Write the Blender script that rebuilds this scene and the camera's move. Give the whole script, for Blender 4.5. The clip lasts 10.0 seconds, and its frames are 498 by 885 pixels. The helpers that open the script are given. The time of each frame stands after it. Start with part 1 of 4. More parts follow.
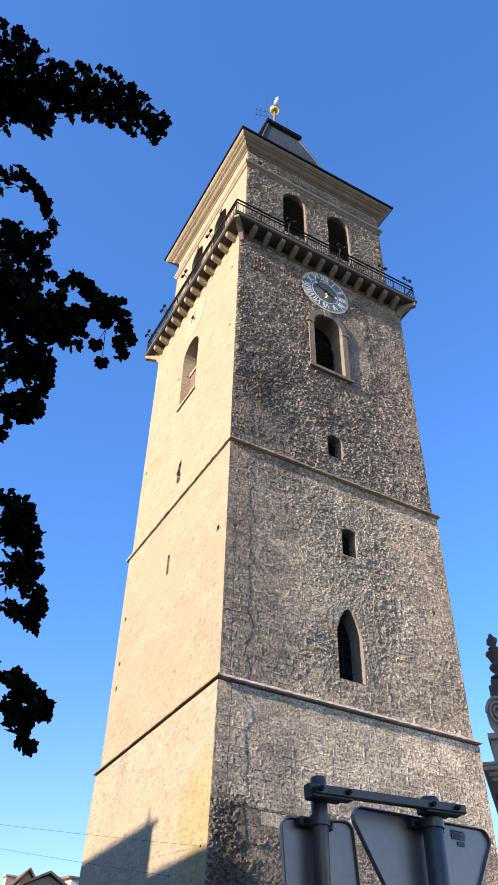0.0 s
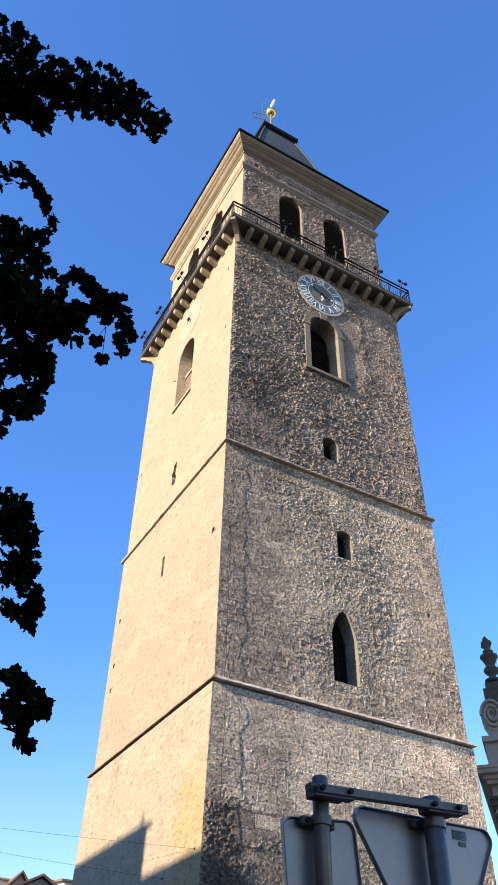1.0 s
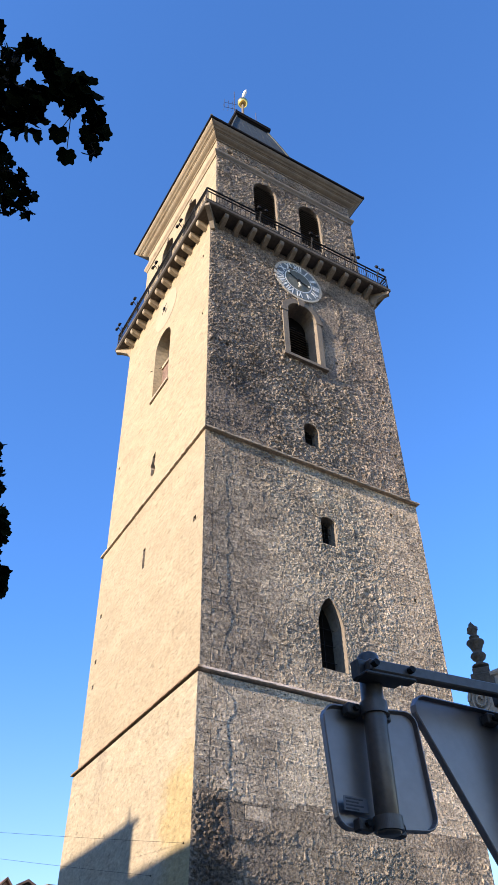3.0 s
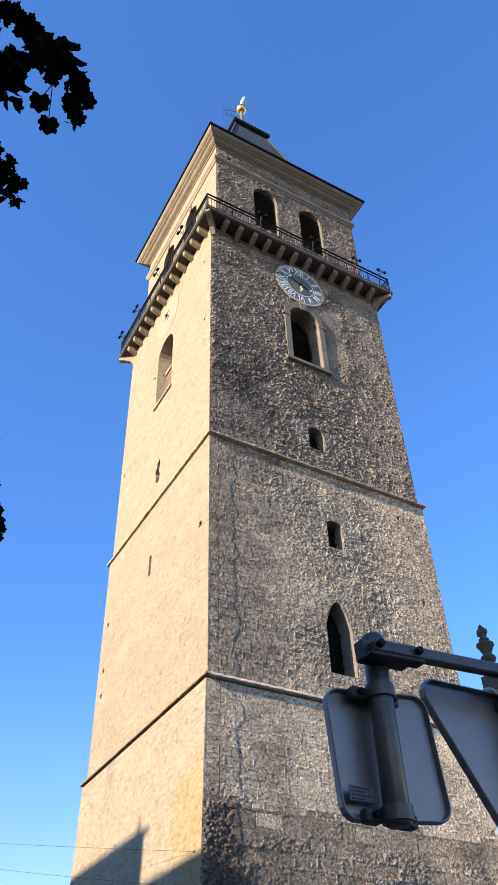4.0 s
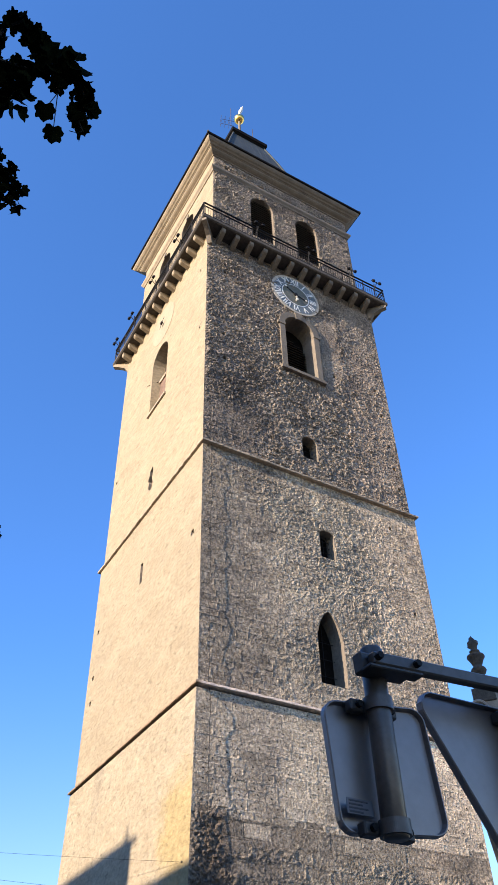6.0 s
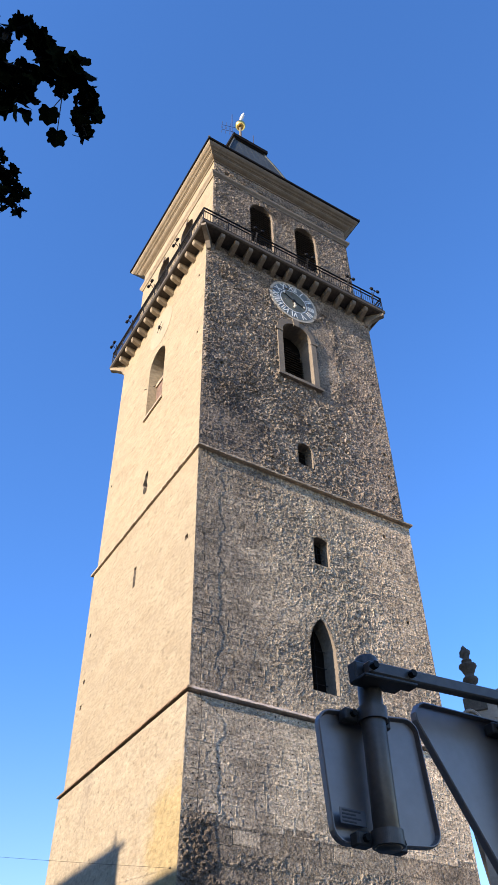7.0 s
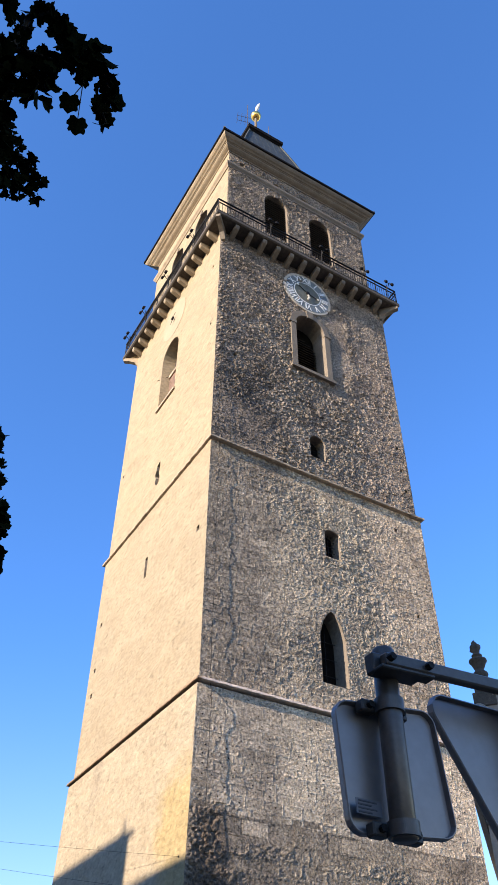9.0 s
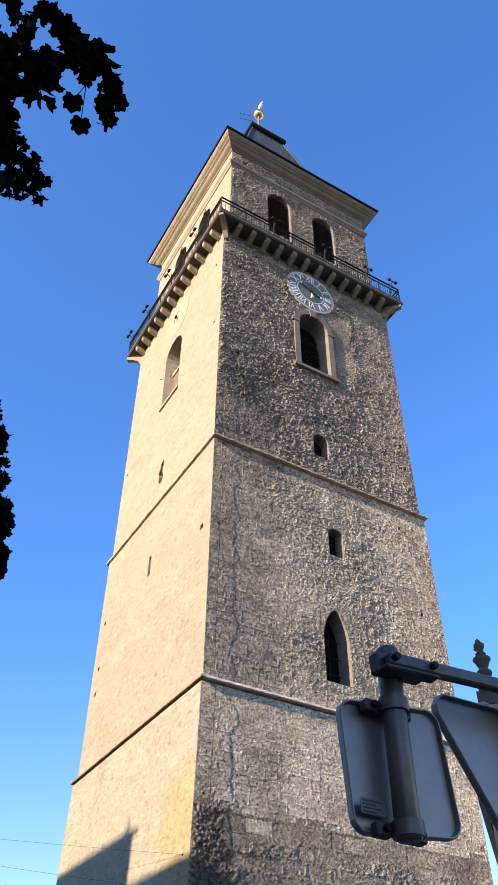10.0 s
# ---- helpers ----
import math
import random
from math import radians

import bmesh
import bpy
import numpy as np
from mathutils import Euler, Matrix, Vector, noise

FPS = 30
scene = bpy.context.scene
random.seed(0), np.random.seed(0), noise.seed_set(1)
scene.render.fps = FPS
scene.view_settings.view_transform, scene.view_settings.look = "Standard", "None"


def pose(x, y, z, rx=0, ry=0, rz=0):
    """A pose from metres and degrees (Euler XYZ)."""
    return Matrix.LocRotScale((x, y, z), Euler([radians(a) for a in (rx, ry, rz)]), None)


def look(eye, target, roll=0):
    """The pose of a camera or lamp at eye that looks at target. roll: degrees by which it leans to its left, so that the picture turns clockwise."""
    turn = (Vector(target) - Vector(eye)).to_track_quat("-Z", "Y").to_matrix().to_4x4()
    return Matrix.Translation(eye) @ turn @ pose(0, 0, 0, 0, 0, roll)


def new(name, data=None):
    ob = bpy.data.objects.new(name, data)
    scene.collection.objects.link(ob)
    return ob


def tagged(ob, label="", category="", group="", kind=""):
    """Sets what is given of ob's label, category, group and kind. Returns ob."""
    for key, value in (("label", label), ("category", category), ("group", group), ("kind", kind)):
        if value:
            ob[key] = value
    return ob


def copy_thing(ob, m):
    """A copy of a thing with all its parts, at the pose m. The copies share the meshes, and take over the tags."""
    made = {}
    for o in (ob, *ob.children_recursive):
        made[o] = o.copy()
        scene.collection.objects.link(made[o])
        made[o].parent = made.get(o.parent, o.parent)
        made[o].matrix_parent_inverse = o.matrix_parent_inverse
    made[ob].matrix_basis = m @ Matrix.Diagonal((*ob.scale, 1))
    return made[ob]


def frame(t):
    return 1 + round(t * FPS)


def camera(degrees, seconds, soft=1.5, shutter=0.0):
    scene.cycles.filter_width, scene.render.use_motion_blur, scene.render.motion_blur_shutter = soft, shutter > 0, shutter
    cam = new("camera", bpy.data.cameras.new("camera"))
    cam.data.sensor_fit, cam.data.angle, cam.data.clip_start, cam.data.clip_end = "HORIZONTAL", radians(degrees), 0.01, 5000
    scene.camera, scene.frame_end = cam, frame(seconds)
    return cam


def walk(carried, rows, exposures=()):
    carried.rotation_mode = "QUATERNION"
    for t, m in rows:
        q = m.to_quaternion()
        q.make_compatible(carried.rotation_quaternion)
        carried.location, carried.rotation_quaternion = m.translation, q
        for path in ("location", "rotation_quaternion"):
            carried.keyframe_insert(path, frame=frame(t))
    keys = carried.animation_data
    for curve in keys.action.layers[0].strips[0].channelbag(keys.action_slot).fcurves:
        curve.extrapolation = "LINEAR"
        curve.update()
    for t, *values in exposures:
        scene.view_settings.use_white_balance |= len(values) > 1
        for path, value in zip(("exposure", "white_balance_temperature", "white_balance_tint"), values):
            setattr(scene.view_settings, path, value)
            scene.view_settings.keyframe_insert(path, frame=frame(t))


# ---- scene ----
cam = camera(34.74, 10.0, soft=0.9)
PATH = [
    (0.0, pose(-12.233, -24.539, 1.637, 131.283, -1.090, -29.360)),
    (0.5, pose(-12.227, -24.520, 1.639, 131.384, -1.113, -29.528)),
    (1.0, pose(-12.242, -24.499, 1.633, 131.469, -1.024, -29.789)),
    (1.5, pose(-12.196, -24.341, 1.625, 131.509, -0.629, -30.235)),
    (2.0, pose(-12.058, -24.069, 1.636, 131.391, 0.026, -30.595)),
    (2.5, pose(-11.946, -23.771, 1.638, 131.327, 0.734, -30.612)),
    (4.0, pose(-11.736, -23.440, 1.656, 132.032, 1.542, -29.151)),
    (4.5, pose(-11.759, -23.451, 1.655, 132.289, 1.477, -28.900)),
    (5.0, pose(-11.764, -23.446, 1.654, 132.368, 1.439, -29.090)),
    (5.5, pose(-11.761, -23.435, 1.655, 132.428, 1.415, -29.500)),
    (6.0, pose(-11.759, -23.436, 1.658, 132.623, 1.288, -30.061)),
    (7.5, pose(-11.775, -23.431, 1.661, 133.089, 0.487, -31.176)),
    (8.0, pose(-11.779, -23.423, 1.661, 132.873, 0.149, -31.149)),
    (8.5, pose(-11.777, -23.415, 1.662, 132.616, -0.087, -30.957)),
    (9.0, pose(-11.781, -23.419, 1.659, 132.434, -0.240, -30.756)),
    (9.5, pose(-11.781, -23.420, 1.659, 132.372, -0.304, -30.585)),
    (10.0, pose(-11.784, -23.421, 1.661, 132.322, -0.346, -30.523)),
]
walk(cam, PATH, exposures=((0.0, 1.18), (2.5, 1.15), (4.5, 1.12), (5.5, 1.13), (7.5, 1.04), (8.0, 1.06), (9.0, 1.11), (10.0, 1.17)))

# ---- light ----
SUN = Vector((-10.0, -1.45, 3.8)).normalized()
world = bpy.data.worlds.new("sky")
scene.world = world
world.use_nodes = True
wn = world.node_tree.nodes
sky = wn.new("ShaderNodeTexSky")
sky.sky_type = "NISHITA"
sky.sun_disc = False
sky.sun_elevation = math.asin(SUN.z)
sky.sun_rotation = math.atan2(SUN.x, SUN.y)
sky.air_density, sky.dust_density, sky.ozone_density = 1.0, 0.3, 2.0
wn["Background"].inputs["Strength"].default_value = 0.15
tint = wn.new("ShaderNodeMix")
tint.data_type, tint.blend_type = "RGBA", "MULTIPLY"
tint.inputs["Factor"].default_value = 1.0
# haze whitens the sky towards the horizon, and the dome deepens to blue above it
coord = wn.new("ShaderNodeTexCoord")
split = wn.new("ShaderNodeSeparateXYZ")
rise = wn.new("ShaderNodeMapRange")
rise.interpolation_type = "SMOOTHSTEP"
rise.inputs["From Min"].default_value, rise.inputs["From Max"].default_value = 0.02, 0.50
haze = wn.new("ShaderNodeMix")
haze.data_type = "RGBA"
haze.inputs["A"].default_value, haze.inputs["B"].default_value = (1.0, 0.94, 0.87, 1), (0.455, 0.775, 1.23, 1)
world.node_tree.links.new(coord.outputs["Generated"], split.inputs[0])
world.node_tree.links.new(split.outputs["Z"], rise.inputs["Value"])
world.node_tree.links.new(rise.outputs[0], haze.inputs["Factor"])
world.node_tree.links.new(haze.outputs["Result"], tint.inputs["B"])
world.node_tree.links.new(sky.outputs[0], tint.inputs["A"])
world.node_tree.links.new(tint.outputs["Result"], wn["Background"].inputs["Color"])
sun = new("sun", bpy.data.lights.new("sun", "SUN"))
sun.data.energy, sun.data.angle, sun.data.color = 5.0, radians(0.5), (1.0, 0.85, 0.69)
sun.matrix_world = look(SUN * 100, (0, 0, 0))


# ---- materials ----
def material(name, color, rough=0.85, metal=0.0, var=0.25, scale=(0.6, 8.0), bump=0.3, bump_scale=12.0, bump_dist=0.02, spec=0.4,
             stain=None, stain_scale=0.3, stain_amount=0.5, stretch=(1, 1, 1), obvar=0.0, grain=0.0, grain_scale=8.0, fleck=0.0, fleck_scale=5.0, patches=(), across="X"):
    """A surface with colour variation at two scales, an optional stain colour, and a fine relief."""
    m = bpy.data.materials.new(name)
    m.use_nodes = True
    n, l = m.node_tree.nodes, m.node_tree.links
    b = n["Principled BSDF"]
    b.inputs["Roughness"].default_value, b.inputs["Metallic"].default_value = rough, metal
    b.inputs["Specular IOR Level"].default_value = spec
    geo = n.new("ShaderNodeNewGeometry")
    mp = n.new("ShaderNodeMapping")
    mp.inputs["Scale"].default_value = stretch
    l.new(geo.outputs["Position"], mp.inputs["Vector"])

    def nz(sc, detail=6.0, distort=0.0):
        t = n.new("ShaderNodeTexNoise")
        t.inputs["Scale"].default_value, t.inputs["Detail"].default_value, t.inputs["Distortion"].default_value = sc, detail, distort
        t.inputs["Roughness"].default_value = 0.62
        l.new(mp.outputs[0], t.inputs["Vector"])
        return t.outputs["Fac"]

    def ramp(src, a, bb, half=0.2):
        r = n.new("ShaderNodeMapRange")
        r.inputs["From Min"].default_value, r.inputs["From Max"].default_value = 0.5 - half, 0.5 + half
        r.inputs["To Min"].default_value, r.inputs["To Max"].default_value = a, bb
        l.new(src, r.inputs["Value"])
        return r.outputs[0]

    def math_node(op, a, c):
        k = n.new("ShaderNodeMath")
        k.operation = op
        for i, v in enumerate((a, c)):
            if isinstance(v, (int, float)):
                k.inputs[i].default_value = v
            else:
                l.new(v, k.inputs[i])
        return k.outputs[0]

    fac = math_node("MULTIPLY", ramp(nz(scale[0]), 1 - var, 1 + var), ramp(nz(scale[1]), 1 - var, 1 + var))
    if grain:
        fac = math_node("MULTIPLY", fac, ramp(nz(grain_scale, 5.0), 1 - grain, 1 + grain, 0.12))
    if obvar:
        oi = n.new("ShaderNodeObjectInfo")
        isl = n.new("ShaderNodeMath")
        isl.operation = "ADD"
        l.new(oi.outputs["Random"], isl.inputs[0])
        l.new(geo.outputs["Random Per Island"], isl.inputs[1])
        fr = math_node("FRACT", isl.outputs[0], 0.0)
        sc = n.new("ShaderNodeMapRange")
        sc.inputs["To Min"].default_value, sc.inputs["To Max"].default_value = 1 - obvar, 1 + obvar
        l.new(fr, sc.inputs["Value"])
        fac = math_node("MULTIPLY", fac, sc.outputs[0])
    mix = n.new("ShaderNodeMix")
    mix.data_type = "RGBA"
    mix.inputs["A"].default_value = (*color, 1)
    mix.inputs["B"].default_value = (*(stain or color), 1)
    if stain:
        l.new(ramp(nz(stain_scale, 8.0, 0.6), 0.0, stain_amount), mix.inputs["Factor"])
    else:
        mix.inputs["Factor"].default_value = 0
    if fleck:
        spots = n.new("ShaderNodeMapRange")
        spots.inputs["From Min"].default_value, spots.inputs["From Max"].default_value = 0.58, 0.70
        spots.inputs["To Min"].default_value, spots.inputs["To Max"].default_value = 1.0, 1.0 - fleck
        l.new(nz(fleck_scale, 4.0, 0.5), spots.inputs["Value"])
        fac = math_node("MULTIPLY", fac, spots.outputs[0])
    base = mix.outputs["Result"]
    for (x0, x1), (z0, z1), ragged, tone in patches:
        # a tinted area with a ragged outline: dark crust, or paler stone
        axes = n.new("ShaderNodeSeparateXYZ")
        l.new(geo.outputs["Position"], axes.inputs[0])
        wave = math_node("MULTIPLY", math_node("SUBTRACT", nz(0.45, 5.0, 0.4), 0.5), ragged * 5.0)
        edges = []
        for out, lo, hi in ((across, x0, x1), ("Z", z0, z1)):
            for at, sign in ((lo, 1.0), (hi, -1.0)):
                if at is not None:
                    s = n.new("ShaderNodeMapRange")
                    s.interpolation_type = "SMOOTHSTEP"
                    s.inputs["From Min"].default_value, s.inputs["From Max"].default_value = -ragged, ragged
                    l.new(math_node("ADD", math_node("MULTIPLY", math_node("SUBTRACT", axes.outputs[out], at), sign), wave), s.inputs["Value"])
                    edges.append(s.outputs[0])
        cover = edges[0]
        for e in edges[1:]:
            cover = math_node("MULTIPLY", cover, e)
        tinted = n.new("ShaderNodeMix")
        tinted.data_type, tinted.blend_type = "RGBA", "MULTIPLY"
        tinted.inputs["B"].default_value = (*tone, 1)
        l.new(cover, tinted.inputs["Factor"])
        l.new(base, tinted.inputs["A"])
        base = tinted.outputs["Result"]
    mul = n.new("ShaderNodeVectorMath")
    mul.operation = "SCALE"
    l.new(base, mul.inputs[0])
    l.new(fac, mul.inputs["Scale"])
    l.new(mul.outputs[0], b.inputs["Base Color"])
    if bump:
        bp = n.new("ShaderNodeBump")
        bp.inputs["Strength"].default_value, bp.inputs["Distance"].default_value = bump, bump_dist
        height = nz(bump_scale, 9.0, 0.8)
        l.new(height, bp.inputs["Height"])
        l.new(bp.outputs[0], b.inputs["Normal"])
    return m


# darker stone by one corner, paler stone by the other, a black crust low on the corner
WALL_TINTS = (((None, 3.6), (None, 34.0), 1.0, (0.74, 0.74, 0.76)), ((8.9, None), (None, 38.0), 1.1, (1.30, 1.24, 1.20)), ((0.3, 1.6), (6.0, 10.6), 0.35, (0.58, 0.54, 0.52)),
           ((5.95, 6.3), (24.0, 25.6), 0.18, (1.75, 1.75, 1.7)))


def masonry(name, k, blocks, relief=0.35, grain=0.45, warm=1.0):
    """Warm grey masonry: bare mortar, or the blocks set in it; k scales how pale it is."""
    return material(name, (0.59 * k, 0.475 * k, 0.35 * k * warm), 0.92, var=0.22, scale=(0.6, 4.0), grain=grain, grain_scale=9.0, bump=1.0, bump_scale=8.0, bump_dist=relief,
                    stain=(0.19 * k, 0.152 * k, 0.118 * k * warm), stain_scale=0.5, stain_amount=0.8 if k < 1 else 0.6, obvar=0.2 if blocks else 0.0, patches=WALL_TINTS)


# tones of one stone colour, a pair for each height on the tower
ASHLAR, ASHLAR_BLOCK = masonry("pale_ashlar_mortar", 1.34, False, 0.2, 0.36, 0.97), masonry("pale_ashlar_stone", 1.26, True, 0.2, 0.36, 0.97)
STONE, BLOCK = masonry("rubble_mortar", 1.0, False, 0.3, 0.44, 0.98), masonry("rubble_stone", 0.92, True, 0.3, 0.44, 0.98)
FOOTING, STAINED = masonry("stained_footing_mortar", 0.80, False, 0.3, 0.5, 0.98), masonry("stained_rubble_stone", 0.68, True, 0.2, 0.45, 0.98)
DARKSTONE, DARKBLOCK = masonry("dark_rubble_mortar", 0.73, False, 0.42, 0.56, 1.04), masonry("dark_rubble_stone", 0.59, True, 0.42, 0.56, 1.04)
PLASTER = material("ochre_plaster", (0.300, 0.240, 0.156), 0.9, var=0.07, scale=(0.5, 1.6), grain=0.13, grain_scale=6.0, bump=0.6, bump_scale=4.0, bump_dist=0.05,
                   stain=(0.25, 0.190, 0.114), stain_scale=1.1, stain_amount=0.6, stretch=(1, 0.65, 1.5), fleck=0.3, fleck_scale=3.6)
PLASTER_LOW = material("worn_ochre_plaster", (0.322, 0.266, 0.18), 0.9, var=0.08, scale=(0.6, 2.4), grain=0.13, grain_scale=5.5, bump=0.8, bump_scale=4.0, bump_dist=0.08,
                       stain=(0.27, 0.20, 0.12), stain_scale=0.9, stain_amount=0.45, stretch=(1, 0.8, 1.3), fleck=0.34, fleck_scale=3.4, across="Y",
                       patches=(((None, 2.3), (None, 11.4), 0.7, (1.0, 0.93, 0.68)), ((8.4, 9.3), (12.6, 14.4), 0.4, (0.86, 0.86, 0.88))))
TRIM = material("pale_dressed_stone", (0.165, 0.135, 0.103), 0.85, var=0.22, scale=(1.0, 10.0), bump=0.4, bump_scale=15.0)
CREAM_TRIM = material("cream_moulding", (0.30, 0.24, 0.165), 0.88, var=0.14, scale=(0.8, 5.0), bump=0.4, stain=(0.2, 0.145, 0.09), stain_scale=1.5, stain_amount=0.6)
LEDGE = material("weathered_ledge_stone", (0.32, 0.25, 0.18), 0.9, var=0.32, scale=(1.5, 9.0), bump=0.7, bump_scale=10.0)
PALELEDGE = material("pale_ledge_stone", (0.54, 0.43, 0.345), 0.9, var=0.26, scale=(1.5, 9.0), bump=0.7, bump_scale=10.0,
                     patches=(((None, 0.2), (None, None), 0.12, (0.42, 0.36, 0.27)),))
SLAB = material("dark_gallery_stone", (0.07, 0.058, 0.047), 0.9, var=0.3, scale=(0.8, 6.0), bump=0.5)
ROOF = material("dark_roof_sheet", (0.043, 0.050, 0.052), 0.6, spec=0.2, var=0.25, scale=(0.4, 3.0), bump=0.3, bump_scale=4.0)
RIM = material("black_roof_edge", (0.009, 0.008, 0.008), 0.8, spec=0.05, var=0.2, bump=0.1)
IRON = material("black_iron", (0.012, 0.011, 0.011), 0.6, spec=0.15, var=0.2, bump=0.1)
# black that stands in for the missing light inside openings and holes
DARK = material("unlit_recess_black", (0.008, 0.007, 0.006), 0.95, spec=0.02, var=0.3, bump=0.0)
LOUVRE = material("old_brown_louvre_wood", (0.045, 0.033, 0.024), 0.8, var=0.3, bump=0.4)
GOLD = material("gilded_metal", (0.85, 0.55, 0.16), 0.28, metal=1.0, var=0.06, bump=0.05)
PALEGOLD = material("pale_gilding", (0.80, 0.72, 0.58), 0.5, metal=0.15, var=0.08, bump=0.05)
ZINC = material("galvanised_steel", (0.105, 0.084, 0.072), 0.38, metal=0.45, var=0.18, scale=(4.0, 40.0), bump=0.15, bump_scale=60.0, bump_dist=0.002)
BRACKET = material("dark_weathered_steel", (0.06, 0.05, 0.045), 0.45, metal=0.4, var=0.2, scale=(6.0, 50.0), bump=0.15, bump_scale=60.0, bump_dist=0.002)
SIGNBACK = material("grey_sign_back", (0.275, 0.23, 0.215), 0.36, metal=0.65, var=0.06, scale=(2.0, 30.0), bump=0.05, bump_scale=80.0, bump_dist=0.001)
# the darkness of backlit leaves is put into this near-black green
LEAF = material("backlit_black_leaf", (0.006, 0.008, 0.003), 0.9, spec=0.02, var=0.3, scale=(3.0, 20.0), bump=0.2, obvar=0.3)
BARK = material("grey_brown_bark", (0.035, 0.028, 0.022), 0.9, var=0.3, scale=(4.0, 30.0), bump=0.8, bump_scale=25.0)
GROUND = material("grey_paving", (0.13, 0.112, 0.09), 0.85, var=0.2, bump=0.4)
WHITE = material("pale_painted_plaster", (0.36, 0.30, 0.235), 0.85, var=0.08, bump=0.2)
PALEWALL = material("white_painted_wall", (0.6, 0.58, 0.54), 0.85, var=0.06, bump=0.2)
TILE = material("brown_roof_tiles", (0.17, 0.105, 0.075), 0.8, var=0.3, scale=(0.8, 6.0), bump=0.6)
BLUE = material("blue_grey_dial", (0.125, 0.145, 0.155), 0.6, var=0.12, scale=(1.0, 8.0), bump=0.1)
DIALGREY = material("worn_green_grey_dial", (0.12, 0.122, 0.10), 0.7, var=0.2, scale=(1.0, 6.0), bump=0.1)
NUMERAL = material("white_numeral_paint", (0.72, 0.72, 0.70), 0.6, var=0.06, bump=0.05)
RIMPAINT = material("white_painted_rim", (0.42, 0.37, 0.30), 0.7, var=0.12, bump=0.1)
PALEDIAL = material("faded_cream_dial", (0.30, 0.244, 0.164), 0.8, var=0.1, bump=0.1)


# ---- mesh helpers ----
def mesh_ob(name, bm, mat, smooth=False):
    me = bpy.data.meshes.new(name)
    bmesh.ops.recalc_face_normals(bm, faces=bm.faces)
    bm.to_mesh(me)
    bm.free()
    if smooth:
        me.polygons.foreach_set("use_smooth", [True] * len(me.polygons))
    me.materials.append(mat)
    return new(name, me)


def part(name, bm, mat, parent, label="", smooth=False):
    ob = mesh_ob(name, bm, mat, smooth)
    ob.parent = parent
    if label:
        ob["label"] = label
    return ob


def box(bm, x0, x1, y0, y1, z0, z1, bevel=0.0, m=None):
    r = bmesh.ops.create_cube(bm, size=1.0)
    vs = r["verts"]
    for v in vs:
        v.co = Vector((x0 + (v.co.x + 0.5) * (x1 - x0), y0 + (v.co.y + 0.5) * (y1 - y0), z0 + (v.co.z + 0.5) * (z1 - z0)))
    if bevel:
        es = list({e for v in vs for e in v.link_edges})
        out = bmesh.ops.bevel(bm, geom=es, offset=bevel, segments=1, affect="EDGES", profile=0.5)
        vs = list({v for f in out["faces"] for v in f.verts} | {v for v in vs if v.is_valid})
    if m is not None:
        for v in vs:
            v.co = m @ v.co
    return vs


def tube(bm, a, b, r0, r1=None, seg=10, cap=True):
    a, b = Vector(a), Vector(b)
    r1 = r0 if r1 is None else r1
    q = (b - a).to_track_quat("Z", "Y").to_matrix()
    rings = []
    for c, r in ((a, r0), (b, r1)):
        rings.append([bm.verts.new(c + q @ Vector((r * math.cos(2 * math.pi * i / seg), r * math.sin(2 * math.pi * i / seg), 0))) for i in range(seg)])
    for i in range(seg):
        bm.faces.new((rings[0][i], rings[0][(i + 1) % seg], rings[1][(i + 1) % seg], rings[1][i]))
    if cap:
        bm.faces.new(rings[0][::-1])
        bm.faces.new(rings[1])


def lathe(bm, profile, centre=(0, 0, 0), seg=20):
    """Turns (radius, height) pairs round an upright axis."""
    c = Vector(centre)
    rings = [[bm.verts.new(c + Vector((r * math.cos(2 * math.pi * i / seg), r * math.sin(2 * math.pi * i / seg), z))) for i in range(seg)] for r, z in profile]
    for p, q in zip(rings, rings[1:]):
        for i in range(seg):
            bm.faces.new((p[i], p[(i + 1) % seg], q[(i + 1) % seg], q[i]))
    bm.faces.new(rings[0][::-1])
    bm.faces.new(rings[-1])


def prism(bm, outline, depth_a, depth_b, to_world):
    """A plate whose outline lies in (u, z), from depth_a to depth_b along the outward axis."""
    a = [bm.verts.new(to_world(u, z, depth_a)) for u, z in outline]
    b = [bm.verts.new(to_world(u, z, depth_b)) for u, z in outline]
    k = len(outline)
    for i in range(k):
        bm.faces.new((a[i], a[(i + 1) % k], b[(i + 1) % k], b[i]))
    bm.faces.new(a[::-1])
    bm.faces.new(b)


WID = 12.55
MID = WID / 2


def square_ring(bm, profile, uneven=0.0, seed=0):
    """Sweeps (overhang, z) pairs round the tower's square plan, mitred at the corners and closed into a solid; uneven: worn edges, in metres."""
    r, n = random.Random(seed), 90 if uneven else 1
    corners = ((-1, -1), (1, -1), (1, 1), (-1, 1))
    rings = []
    for o, z in profile:
        ring = []
        for k in range(4):
            (ax, ay), (bx, by) = corners[k], corners[(k + 1) % 4]
            for i in range(n):
                h, t = MID + o + r.uniform(-uneven, uneven * 0.4), i / n
                ring.append(bm.verts.new((MID + (ax + (bx - ax) * t) * h, MID + (ay + (by - ay) * t) * h, z + r.uniform(-uneven, uneven) * 0.6)))
        rings.append(ring)
    m = len(rings[0])
    for p, q in zip(rings, rings[1:]):
        for i in range(m):
            bm.faces.new((p[i], p[(i + 1) % m], q[(i + 1) % m], q[i]))
    bm.faces.new(rings[0])
    bm.faces.new(rings[-1])


